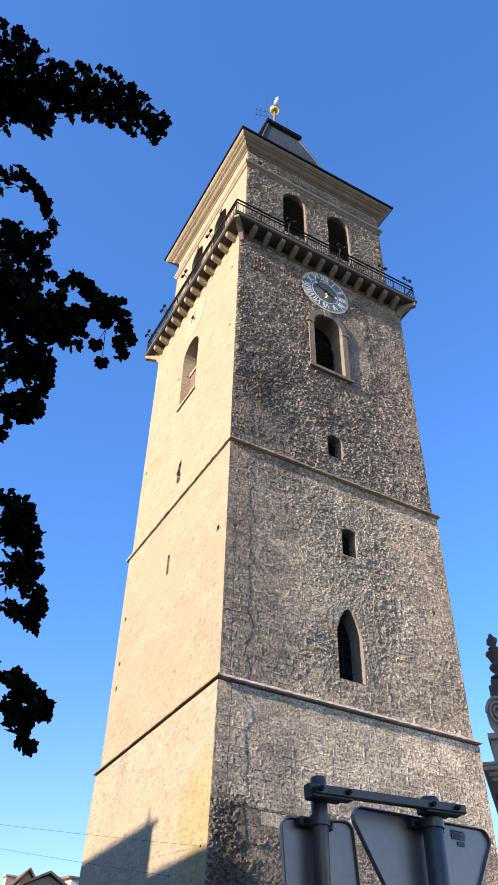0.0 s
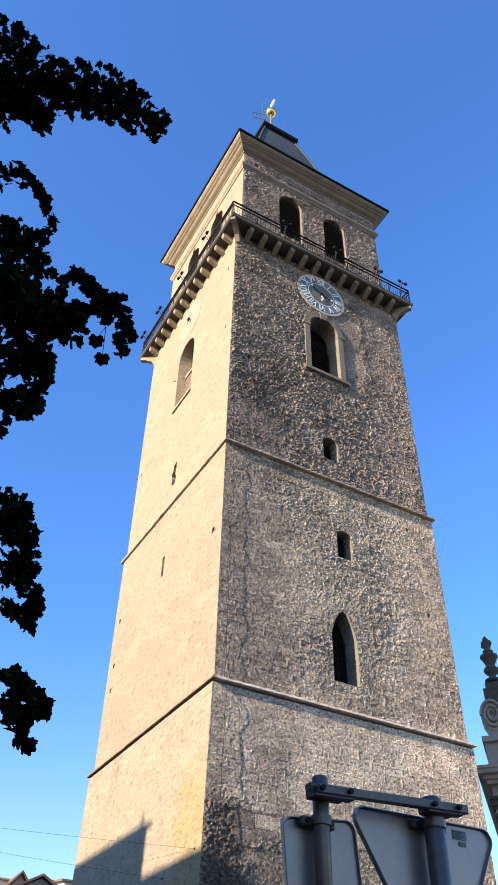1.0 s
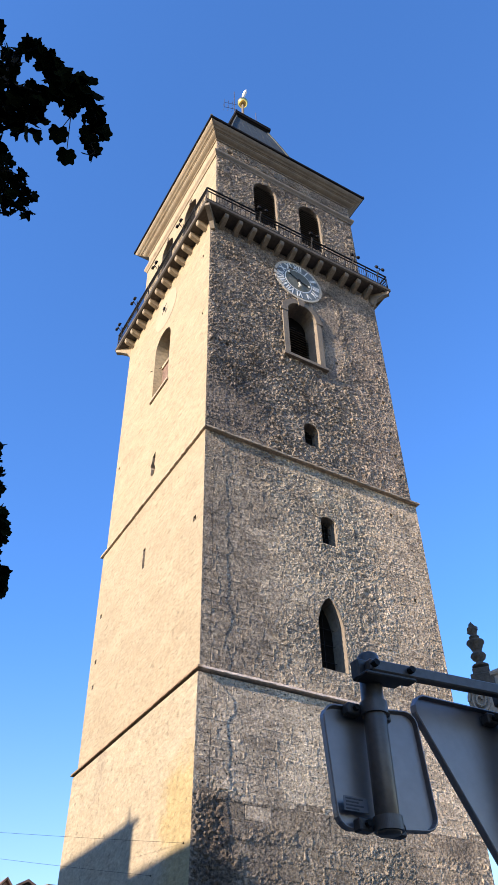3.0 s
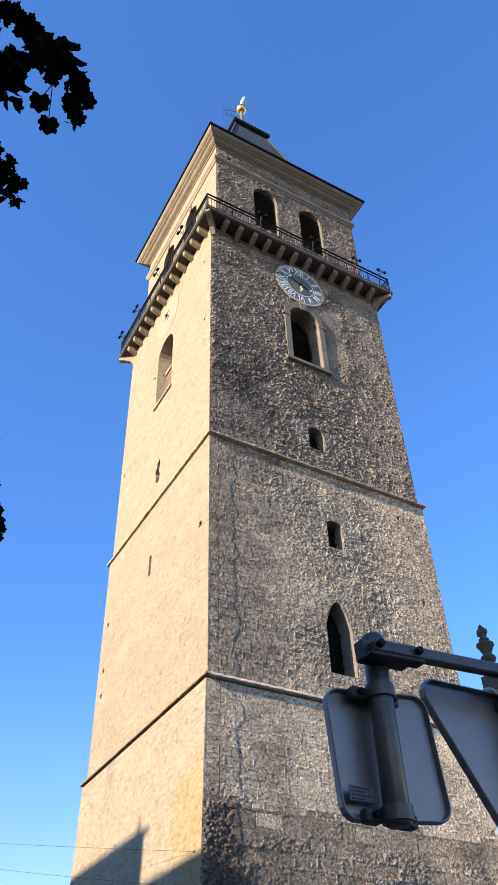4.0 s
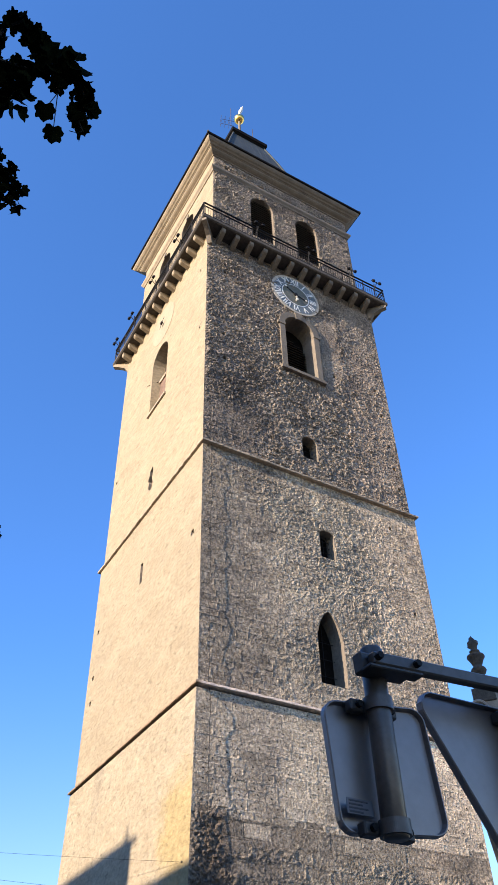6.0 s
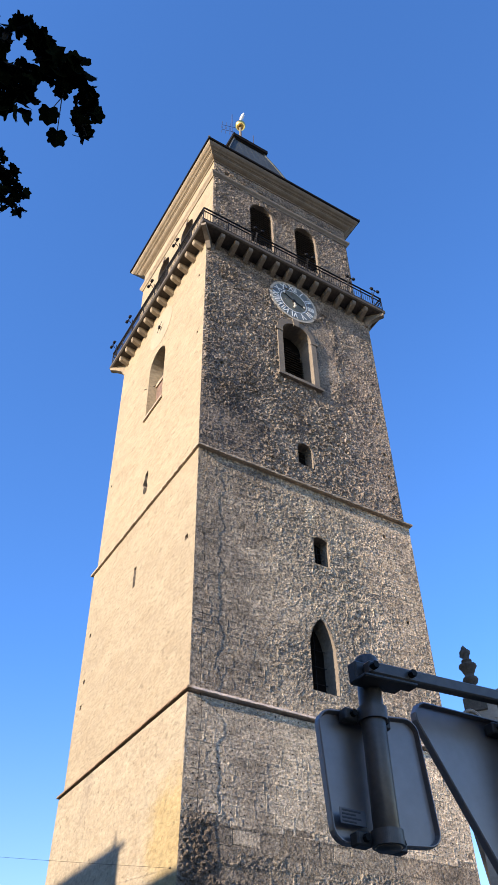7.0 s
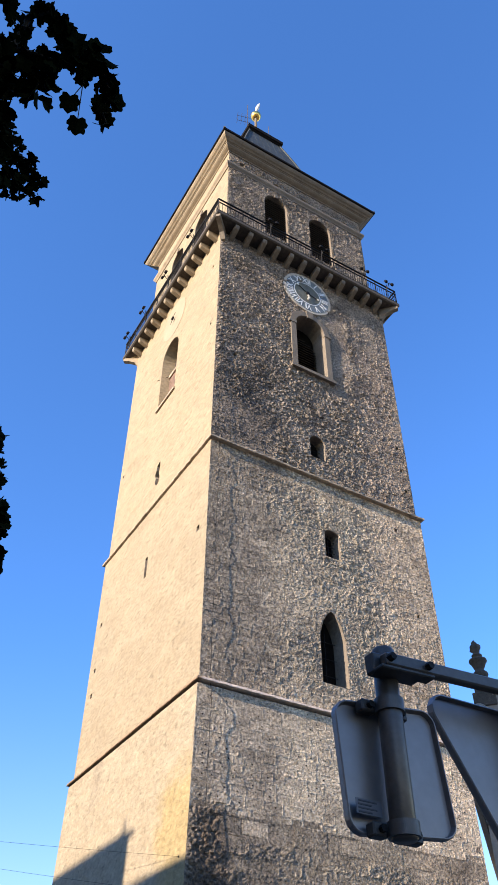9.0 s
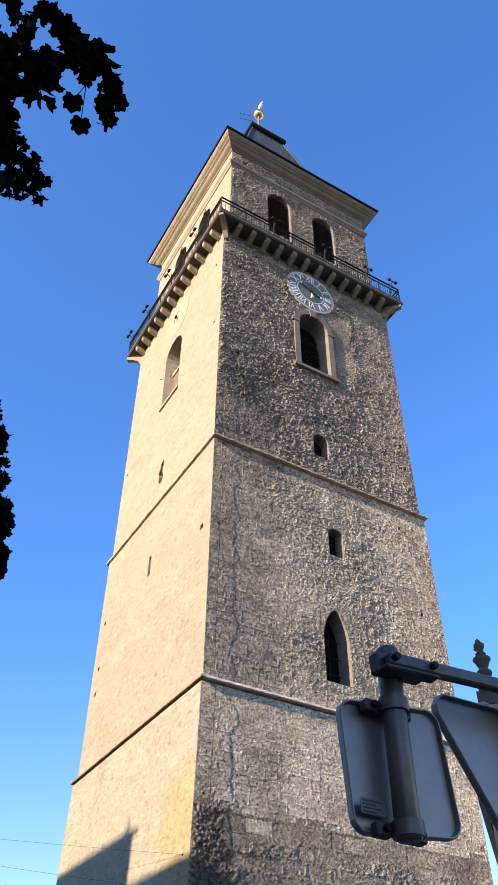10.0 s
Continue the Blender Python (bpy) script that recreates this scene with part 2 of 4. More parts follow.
def lattice(shape_u, shape_z, step, seed):
    """Smooth random field sampled at the given coordinates (2D arrays), values -1 to 1."""
    rng = np.random.RandomState(seed)
    table = rng.rand(256, 256) * 2 - 1
    x, y = shape_u / step, shape_z / step
    xi, yi = np.floor(x).astype(int), np.floor(y).astype(int)
    fx, fy = x - xi, y - yi
    fx, fy = fx * fx * (3 - 2 * fx), fy * fy * (3 - 2 * fy)
    t = lambda a, b: table[a % 256, b % 256]
    return (t(xi, yi) * (1 - fx) + t(xi + 1, yi) * fx) * (1 - fy) + (t(xi, yi + 1) * (1 - fx) + t(xi + 1, yi + 1) * fx) * fy


def arch(u0, u1, z0, top, rise, pointed=False, n=10):
    """An opening's outline: upright sides and an arch of the given rise under its top."""
    c, h = (u0 + u1) / 2, (u1 - u0) / 2
    out = [(u0, z0), (u1, z0)]
    spring = top - rise
    for i in range(n + 1):
        a = math.pi * i / n
        if pointed:
            w = math.cos(a)
            s = 1 - abs(w) ** 1.7
            out.append((c + h * w, spring + rise * s ** 0.8))
        else:
            out.append((c + h * math.cos(a), spring + rise * math.sin(a)))
    return out


def inside(poly, u, z):
    hit = np.zeros_like(u, dtype=bool)
    for (a, b), (c, d) in zip(poly, poly[1:] + poly[:1]):
        cross = ((b > z) != (d > z)) & (u < (c - a) * (z - b) / ((d - b) or 1e-9) + a)
        hit ^= cross
    return hit


def nearest(poly, u, z):
    best = None
    for (a, b), (c, d) in zip(poly, poly[1:] + poly[:1]):
        k = max(0, min(1, ((u - a) * (c - a) + (z - b) * (d - b)) / (((c - a) ** 2 + (d - b) ** 2) or 1e-9)))
        p = (a + k * (c - a), b + k * (d - b))
        e = (p[0] - u) ** 2 + (p[1] - z) ** 2
        if best is None or e < best[0]:
            best = (e, p)
    return best[1]


def lean(x, z):
    """The plastered side of the lowest stage leans outward to the ground."""
    return x - 0.019 * max(0.0, 14.3 - z) * (1 - x / WID)


def front(inset):
    return lambda u, z, d: Vector((lean(u, z), inset - d, z))


def side(inset):
    return lambda u, z, d: Vector((lean(inset - d, z), u, z))


def wall_face(to_world, u0, u1, z0, z1, cell, openings, relief):
    """Vertices and faces of a rough wall sheet with real openings; relief(u, z) gives the depth outward in metres."""
    nu, nz_ = max(1, round((u1 - u0) / cell)), max(1, round((z1 - z0) / cell))
    uu, zz = np.meshgrid(np.linspace(u0, u1, nu + 1), np.linspace(z0, z1, nz_ + 1), indexing="ij")
    cu, cz = (uu[:-1, :-1] + uu[1:, 1:]) / 2, (zz[:-1, :-1] + zz[1:, 1:]) / 2
    owner = np.full(cu.shape, -1)
    for k, poly in enumerate(openings):
        owner[inside(poly, cu, cz)] = k
    keep = owner < 0
    d = relief(uu, zz)
    edge = np.minimum(np.minimum(uu - u0, u1 - uu), 0.15) / 0.15
    d = d * np.clip(edge, 0, 1)
    used = np.zeros(uu.shape, bool)
    for i, j in ((0, 0), (1, 0), (0, 1), (1, 1)):
        used[i:nu + i, j:nz_ + j] |= keep
    for k, poly in enumerate(openings):
        touch = np.zeros(uu.shape, bool)
        for i, j in ((0, 0), (1, 0), (0, 1), (1, 1)):
            touch[i:nu + i, j:nz_ + j] |= owner == k
        for i, j in zip(*np.nonzero(touch & used)):
            uu[i, j], zz[i, j] = nearest(poly, uu[i, j], zz[i, j])
            d[i, j] = 0
    index = np.full(uu.shape, -1)
    index[used] = np.arange(used.sum())
    verts = [to_world(u, z, h) for u, z, h in zip(uu[used], zz[used], d[used])]
    faces = [(index[i, j], index[i + 1, j], index[i + 1, j + 1], index[i, j + 1]) for i, j in zip(*np.nonzero(keep))]
    return verts, faces


def sheet(name, pieces, mat, parent, label=""):
    verts, faces = [], []
    for v, f in pieces:
        k = len(verts)
        verts += v
        faces += [tuple(int(i) + k for i in q) for q in f]
    me = bpy.data.meshes.new(name)
    me.from_pydata(verts, [], faces)
    me.materials.append(mat)
    ob = new(name, me)
    ob.parent = parent
    if label:
        ob["label"] = label
    return ob


# ---- ground ----
bm = bmesh.new()
bmesh.ops.create_grid(bm, x_segments=40, y_segments=40, size=700)
ground = tagged(mesh_ob("ground", bm, GROUND), "grey paved town square running to the horizon", "ground", kind="structure")

# ---- the tower ----
tower = tagged(new("clock_tower"), "tall square medieval clock tower of grey stone and sunlit ochre plaster", "tower")
S0, S1, S2, S3 = 0.12, 0.27, 0.44, 0.74  # set-back of each stage on the stone front
X0, X1, X2 = 0.06, 0.19, 0.26  # and on its plastered side
LANCET = arch(5.62, 6.90, 15.75, 19.05, 1.25, pointed=True)
MIDWIN = arch(6.22, 7.02, 21.86, 23.35, 0.2)
LOWWIN = arch(5.86, 6.76, 27.78, 29.25, 0.35)
BELFRY = arch(5.32, 7.30, 33.95, 38.75, 0.95)
TOPWIN = [arch(3.60, 5.36, 46.2, 51.0, 0.88), arch(7.19, 8.95, 46.2, 51.0, 0.88)]
SIDEWIN = arch(5.28, 7.36, 33.95, 39.0, 1.04)
SLIT = [(6.27, 22.1), (6.52, 22.1), (6.52, 23.2), (6.27, 23.2)]
NICHE = [(6.12, 27.75), (6.34, 27.66), (6.58, 27.9), (6.52, 28.25), (6.68, 28.5), (6.50, 28.75), (6.46, 29.05), (6.15, 29.2), (6.10, 28.8), (6.2, 28.4), (6.06, 28.1)]


def hole(u, z, s=0.09):
    return [(u - s, z - s), (u + s, z - s), (u + s, z + s), (u - s, z + s)]


HOLES1 = [hole(11.2, 20.3), hole(10.6, 24.9)]
HOLES2 = [hole(1.45, 40.2), hole(1.35, 34.6), hole(1.4, 32.7), hole(8.55, 35.0), hole(9.0, 29.9), hole(11.45, 35.3), hole(11.6, 33.3),
          hole(11.75, 31.0), hole(11.8, 29.4), hole(11.9, 28.0)]
SHOLES1 = [hole(1.05, 21.6, 0.12), hole(11.55, 22.1, 0.1), hole(11.55, 19.6, 0.1), hole(11.55, 18.3, 0.1)]
SHOLES2 = [hole(1.2, 40.5, 0.07), hole(1.1, 35.2, 0.07), hole(11.6, 32.0, 0.08)]
FRIEZE_HOLES = [hole(1.77, 52.9, 0.15), hole(4.58, 52.75, 0.15), hole(6.96, 52.7, 0.15), hole(10.37, 52.66, 0.15)]


def courses(z0, z1, inset, openings, seed, wide, high):
    """Rows of stones across the front wall: centre, size, lean and a number that picks the stone's shape."""
    r = random.Random(seed)
    out = []
    z = z0
    while z < z1 - 0.15:
        h = min(r.uniform(*high), z1 - z)
        u = inset + 0.04
        while u < WID - inset - 0.12:
            w = min(r.uniform(*wide), WID - inset - 0.04 - u)
            c, cz = u + w / 2, z + h / 2
            blocked = any(min(p[0] for p in o) - 0.1 < c + w / 2 and max(p[0] for p in o) + 0.1 > c - w / 2 and min(p[1] for p in o) - 0.08 < cz + h / 2
                          and max(p[1] for p in o) + 0.08 > cz - h / 2 for o in openings)
            if not blocked:
                out.append((c, cz + r.uniform(-0.025, 0.025), w, h, r.uniform(-2.0, 2.0), r.randrange(28)))
            u += w
        z += h
    return out


BELFRY_BOX = [(4.7, 33.6), (9.0, 39.9)]
CLOCK_BOX = [(4.5, 39.2), (8.1, 42.9)]
ROWS0 = courses(10.1, 14.2, X0, [], 1, (0.42, 0.98), (0.28, 0.40))
ROWS0_LOW = courses(5.0, 10.1, X0, [], 2, (0.55, 1.4), (0.42, 0.72))
ROWS1 = courses(14.65, 26.0, X1, [LANCET, MIDWIN] + HOLES1, 3, (0.28, 0.80), (0.20, 0.34))
ROWS2 = courses(26.4, 42.2, X2, [LOWWIN, BELFRY_BOX, CLOCK_BOX] + HOLES2, 4, (0.25, 0.72), (0.18, 0.32))
ROWS3 = courses(43.7, 53.5, S3, TOPWIN + FRIEZE_HOLES + [[(0.0, 51.6), (WID, 52.4)]], 5, (0.25, 0.6), (0.18, 0.30))
# higher up the mortar is smeared over many of the stones
smear = random.Random(21)
# near the corner the footing has lost its facing, and elsewhere single stones of it
ROWS0_LOW = [r for r in ROWS0_LOW if r[0] > 1.5 + 0.3 * math.sin(r[1] * 3) and smear.random() < 0.72]


def bare_stone(u, z):
    """How likely a stone shows: the coursed corners are bare, the middle is smeared over."""
    wave = 0.8 * math.sin(z * 0.9) + 0.4 * math.sin(z * 2.3 + u)
    return 0.93 if u + wave < 3.2 and z < 29 else 0.8 if z + wave < 17.2 else 0.85 if u + wave > 9.6 else 0.3


ROWS1 = [r for r in ROWS1 if smear.random() < bare_stone(r[0], r[1])]
ROWS2 = [r for r in ROWS2 if smear.random() < bare_stone(r[0], r[1])]
ROWS3 = [r for r in ROWS3 if smear.random() < 0.5]


def ramp_between(a, b, v):
    t = np.clip((v - a) / (b - a), 0, 1)
    return t * t * (3 - 2 * t)


def rough(seed, amp, top, rows, ridge, coarse):
    """Smeared mortar in wavering ridges; calmer just under a string course, coarser low down and calm on the patch by the belfry window."""
    def relief(u, z):
        wu, wz = lattice(u, z, 0.3, seed + 5) * 0.16, lattice(u, z, 0.3, seed + 6) * 0.16
        a = lattice(u + wu, z + wz, 0.26 * coarse, seed)
        b = lattice(u, z, 0.09, seed + 1)
        big = lattice(u, z, 1.7, seed + 2)
        chips = ramp_between(0.1, 0.32, lattice(u + 0.4 * wu, z * 1.25 + 0.4 * wz, 0.1 * (0.5 + 0.5 * coarse), seed + 13))
        worm = np.clip(1 - np.abs(lattice(u + wu, z * 1.2 + wz, 0.22 * coarse, seed + 3)) * 4.0, 0, 1)
        worm2 = np.clip(1 - np.abs(lattice(u - wz, z + wu, 0.14 * coarse, seed + 4)) * 3.5, 0, 1)
        d = amp * ((worm + 0.7 * worm2) * np.clip(0.65 + 1.1 * big + 0.5 * lattice(u, z, 0.6, seed + 12), 0.12, 1.35) + 0.35 * a + 0.4 * b + 0.8 * chips)
        calm = ramp_between(top - 0.85, top - 0.7, z)
        patch = ramp_between(7.2, 7.5, u) * (1 - ramp_between(8.7, 9.1, u + 0.5 * big)) * ramp_between(32.6, 33.2, z) * (1 - ramp_between(39.8, 40.4, z))
        low = 1 - ramp_between(9.4, 10.6, z + 0.8 * big - 0.9 * np.clip(2.0 - u, 0, 2))
        corner = (1 - ramp_between(2.4, 4.6, u + 1.2 * big)) * ramp_between(14.0, 15.0, z) * (1 - ramp_between(27.5, 31.5, z + big))
        lower = ramp_between(14.0, 14.5, z) * (1 - ramp_between(16.4, 19.0, z + 1.5 * big))
        far = ramp_between(8.6, 10.6, u + 1.2 * big) * ramp_between(14.0, 15.0, z)
        d = d * (1 - 0.8 * np.maximum(calm, patch)) * (1 + 0.7 * low) * (1 - 0.72 * corner) * (1 - 0.55 * far) * (1 - 0.5 * lower)
        bare = (1 - ramp_between(0.9, 1.9, u + 0.7 * big)) * (1 - ramp_between(10.2, 11.2, z + 0.5 * big))
        d = d + bare * (0.020 * np.clip(1.4 * b + 0.7 * lattice(u, z, 0.07, seed + 9), -1.6, 0.8) - 0.045 * ramp_between(0.3, 0.55, lattice(u + 0.1 * a, z, 0.13, seed + 10)))
        # pits for the stones; the mortar stands up between them in broken ridges
        wob = lattice(u, z, 0.22, seed + 7) * 0.025
        pit = np.zeros_like(u)
        for c, cz, w, h, turn, k in rows:
            i0, i1 = np.searchsorted(u[:, 0], (c - w / 2, c + w / 2))
            j0, j1 = np.searchsorted(z[0], (cz - h / 2, cz + h / 2))
            uu, zz, ww = u[i0:i1, j0:j1], z[i0:i1, j0:j1], wob[i0:i1, j0:j1]
            inner = np.minimum(w / 2 - np.abs(uu - c), h / 2 - np.abs(zz - cz)) + ww
            pit[i0:i1, j0:j1] = np.maximum(pit[i0:i1, j0:j1], ramp_between(0.0, 0.04, inner))
        height = ridge * np.clip(0.55 + 0.8 * lattice(u, z, 0.45, seed + 8) + 0.5 * big, 0, 1.5)
        height = height * (1 - 0.7 * np.maximum(calm, patch))
        return d * (1 - 0.55 * pit) + height * (1 - pit) - 0.008 * pit
    return relief


def smooth_wall(seed, amp):
    """Uneven plaster; on the lowest stage the joints of the blocks under it show through."""
    def relief(u, z):
        d = amp * (0.7 * lattice(u, z, 1.1, seed) + 0.3 * lattice(u, z, 0.35, seed + 1))
        row = np.floor(z / 0.46)
        joint = np.minimum(np.abs(z / 0.46 - np.round(z / 0.46)) * 0.46, np.abs((u + 0.37 * row) / 0.9 - np.round((u + 0.37 * row) / 0.9)) * 0.9)
        show = np.clip(0.35 + lattice(u, z, 1.5, seed + 2), 0, 1) * (1 - 0.6 * ramp_between(12.0, 15.0, z))
        return d - (0.012 + 0.016 * (1 - ramp_between(8.0, 10.5, z))) * show * np.clip(1 - joint / 0.06, 0, 1) + 0.004 * lattice(u, z, 0.2, seed + 3)
    return relief


def back_faces(ix, iy, z0, z1):
    a, b, c, d = ix, WID - ix, iy, WID - iy
    v = [Vector((lean(p[0], p[2]), p[1], p[2])) for p in ((b, c, z0), (b, d, z0), (a, d, z0), (b, c, z1), (b, d, z1), (a, d, z1))]
    return v, [(0, 1, 4, 3), (1, 2, 5, 4)]


def stage(z0, z1, ix, iy, amp, front_open, side_open, seed, mat, rows, ridge, coarse, cell=0.042):
    w = sheet("stone_wall", [wall_face(front(iy), ix, WID - ix, z0, z1, cell, front_open, rough(seed, amp, z1, rows, ridge, coarse)), back_faces(ix, iy, z0, z1)],
              mat, tower, "rough grey rubble stone wall with smeared mortar")
    p = sheet("plaster_wall", [wall_face(side(ix), iy, WID - iy, z0, z1, 0.09, side_open, smooth_wall(seed + 20, 0.012))],
              PLASTER_LOW if z0 < 12 else PLASTER, tower, "sunlit ochre plastered wall with faint block lines")
    return w, p


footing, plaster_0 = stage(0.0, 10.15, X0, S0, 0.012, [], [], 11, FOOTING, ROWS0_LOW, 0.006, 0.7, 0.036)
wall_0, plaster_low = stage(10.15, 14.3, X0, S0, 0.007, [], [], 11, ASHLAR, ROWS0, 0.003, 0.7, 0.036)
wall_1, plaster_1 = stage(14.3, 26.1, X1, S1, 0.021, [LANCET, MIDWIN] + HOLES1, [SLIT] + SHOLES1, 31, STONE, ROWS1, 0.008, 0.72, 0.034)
wall_2, plaster_2 = stage(26.1, 43.2, X2, S2, 0.048, [LOWWIN, BELFRY] + HOLES2, [SIDEWIN, NICHE] + SHOLES2, 51, DARKSTONE, ROWS2, 0.014, 1.2)
wall_3, plaster_3 = stage(43.2, 54.1, S3, S3, 0.044, TOPWIN + FRIEZE_HOLES, TOPWIN, 71, DARKSTONE, ROWS3, 0.014, 1.2)


def reveal(name, poly, to_world, depth, mat, parent, label="", splay=0.0, proud=0.012):
    """The sides of an opening, running back into the wall."""
    c = sum(u for u, _ in poly) / len(poly), sum(z for _, z in poly) / len(poly)
    bm = bmesh.new()
    a = [bm.verts.new(to_world(u, z, proud)) for u, z in poly]
    b = [bm.verts.new(to_world(u + (c[0] - u) * splay, z + (c[1] - z) * splay * 0.4, -depth)) for u, z in poly]
    for i in range(len(poly)):
        j = (i + 1) % len(poly)
        bm.faces.new((a[i], a[j], b[j], b[i]))
    return part(name, bm, mat, parent, label)


# closes an opening; the default black sheet stands for the unlit room behind
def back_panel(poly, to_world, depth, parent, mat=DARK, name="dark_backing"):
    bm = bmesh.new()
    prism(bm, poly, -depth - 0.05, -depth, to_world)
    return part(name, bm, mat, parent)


def louvres(poly, to_world, depth, parent, pitch=0.21):
    """Sloping slats, each a mesh of its own, across an opening."""
    us, zs = [p[0] for p in poly], [p[1] for p in poly]
    z = min(zs) + 0.05
    while z < max(zs) - 0.12:
        row = np.linspace(min(us), max(us), 60)
        ok = [u for u in row if inside(poly, np.array([u]), np.array([z + 0.1]))[0]]
        if len(ok) > 4:
            bm = bmesh.new()
            u0, u1 = ok[0], ok[-1]
            pts = [(-depth + 0.03, z + 0.15), (-depth + 0.05, z + 0.165), (-depth + 0.19, z + 0.015), (-depth + 0.17, z)]
            a = [bm.verts.new(to_world(u0, zz, d)) for d, zz in pts]
            b = [bm.verts.new(to_world(u1, zz, d)) for d, zz in pts]
            for i in range(4):
                bm.faces.new((a[i], a[(i + 1) % 4], b[(i + 1) % 4], b[i]))
            bm.faces.new(a[::-1])
            bm.faces.new(b)
            part("slat", bm, LOUVRE, parent)
        z += pitch


def band(name, outer, inner, to_world, d0, d1, mat, parent, label=""):
    """A flat surround between two outlines with the same number of corners."""
    bm = bmesh.new()
    rings = [[bm.verts.new(to_world(u, z, d)) for u, z in poly] for poly, d in ((outer, d0), (outer, d1), (inner, d1), (inner, d0))]
    k = len(outer)
    for p, q in zip(rings, rings[1:]):
        for i in range(k):
            bm.faces.new((p[i], p[(i + 1) % k], q[(i + 1) % k], q[i]))
    return part(name, bm, mat, parent, label)


def grow(poly, s, bottom=0.0):
    c = sum(p[0] for p in poly[:2]) / 2
    zs = min(z for _, z in poly)
    top = max(z for _, z in poly)
    h = (poly[1][0] - poly[0][0]) / 2
    out = []
    for u, z in poly:
        k = (h + s) / h
        out.append((c + (u - c) * k, zs - bottom if z <= zs + 1e-6 else z + s * max(0.0, (z - zs) / (top - zs) - 0.55) / 0.45))
    return out


F1, F2, F3 = front(S1), front(S2), front(S3)
L1, L2, L3 = side(X1), side(X2), side(S3)

win = new("lancet_window"); win.parent = tower; win["label"] = "narrow pointed lancet window with pale stone edge"
reveal("jamb", LANCET, F1, 0.75, TRIM, win, splay=0.18)
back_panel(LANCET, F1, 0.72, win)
bm = bmesh.new()
for k in range(3):
    tube(bm, F1(5.75, 16.4 + 0.75 * k, -0.6), F1(6.8, 16.4 + 0.75 * k, -0.6), 0.015, seg=6)
tube(bm, F1(6.26, 15.8, -0.6), F1(6.26, 18.9, -0.6), 0.015, seg=6)
part("window_bars", bm, IRON, win)

win = new("small_window"); win.parent = tower; win["label"] = "small barred rectangular window in the stone wall"
reveal("jamb", MIDWIN, F1, 0.55, TRIM, win, splay=0.15)
back_panel(MIDWIN, F1, 0.53, win)
bm = bmesh.new()
for k in range(4):
    tube(bm, F1(6.25, 22.1 + 0.3 * k, -0.35), F1(7.0, 22.1 + 0.3 * k, -0.35), 0.014, seg=6)
for k in range(3):
    tube(bm, F1(6.42 + 0.2 * k, 21.9, -0.35), F1(6.42 + 0.2 * k, 23.3, -0.35), 0.014, seg=6)
part("window_bars", bm, IRON, win)

win = new("small_window"); win.parent = tower; win["label"] = "small round-headed window with pale jamb"
reveal("jamb", LOWWIN, F2, 0.6, TRIM, win, splay=0.12)
back_panel(LOWWIN, F2, 0.58, win)
bm = bmesh.new()
for k in range(4):
    tube(bm, F2(5.9, 28.0 + 0.3 * k, -0.4), F2(6.72, 28.0 + 0.3 * k, -0.4), 0.014, seg=6)
part("window_bars", bm, IRON, win)

win = new("belfry_window"); win.parent = tower; win["label"] = "round-headed louvred belfry window in a pale stone surround"
OUTER = grow(BELFRY, 0.34, 0.0)
reveal("jamb", BELFRY, F2, 1.0, TRIM, win, splay=0.05, proud=0.12)
band("surround", OUTER, BELFRY, F2, -0.03, 0.13, TRIM, win, "pale dressed stone surround")
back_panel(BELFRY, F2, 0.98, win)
louvres(arch(5.32, 7.30, 33.95, 37.7, 0.95), F2, 0.95, win)
bm = bmesh.new()
prism(bm, [(4.86, 33.75), (7.76, 33.75), (7.76, 33.95), (4.86, 33.95)], -0.02, 0.25, F2)
part("sill", bm, TRIM, win)
bm = bmesh.new()
prism(bm, [(6.14, 38.62), (6.48, 38.62), (6.56, 39.2), (6.06, 39.2)], 0.0, 0.18, F2)
part("keystone", bm, TRIM, win)
for u0, u1 in ((4.85, 5.34), (7.28, 7.77)):
    bm = bmesh.new()
    prism(bm, [(u0, 37.62), (u1, 37.62), (u1, 37.84), (u0, 37.84)], 0.0, 0.17, F2)
    part("impost", bm, TRIM, win)

win = new("belfry_window"); win.parent = tower; win["label"] = "deep round-headed belfry window, half bricked up"
reveal("jamb", SIDEWIN, L2, 0.75, PLASTER, win, splay=0.12)
back_panel(SIDEWIN, L2, 0.73, win, LOUVRE, "shutter")
bm = bmesh.new()
prism(bm, [(5.3, 33.97), (7.34, 33.97), (7.34, 36.75), (5.3, 36.75)], -0.72, -0.5, L2)
part("infill", bm, TILE, win, "brown brick infill")
bm = bmesh.new()
prism(bm, [(5.3, 36.76), (7.34, 36.76), (7.34, 36.98), (5.3, 36.98)], -0.72, -0.42, L2)
part("crossbeam", bm, LEDGE, win)
bm = bmesh.new()
tube(bm, L2(7.2, 36.87, -0.4), L2(7.75, 36.7, 0.12), 0.02, seg=5)
part("iron_stay", bm, IRON, win)
bm = bmesh.new()
prism(bm, [(5.15, 33.8), (7.5, 33.8), (7.5, 33.95), (5.15, 33.95)], -0.02, 0.1, L2)
part("sill", bm, LEDGE, win)

for nm, poly, tw, dep, lab in (("slit_window", SLIT, L1, 0.5, "narrow slit window in the plaster"), ("wall_niche", NICHE, L2, 0.3, "broken narrow niche in the plaster")):
    win = new(nm); win.parent = tower; win["label"] = lab
    reveal("jamb", poly, tw, dep, LEDGE, win)
    back_panel(poly, tw, dep - 0.02, win)

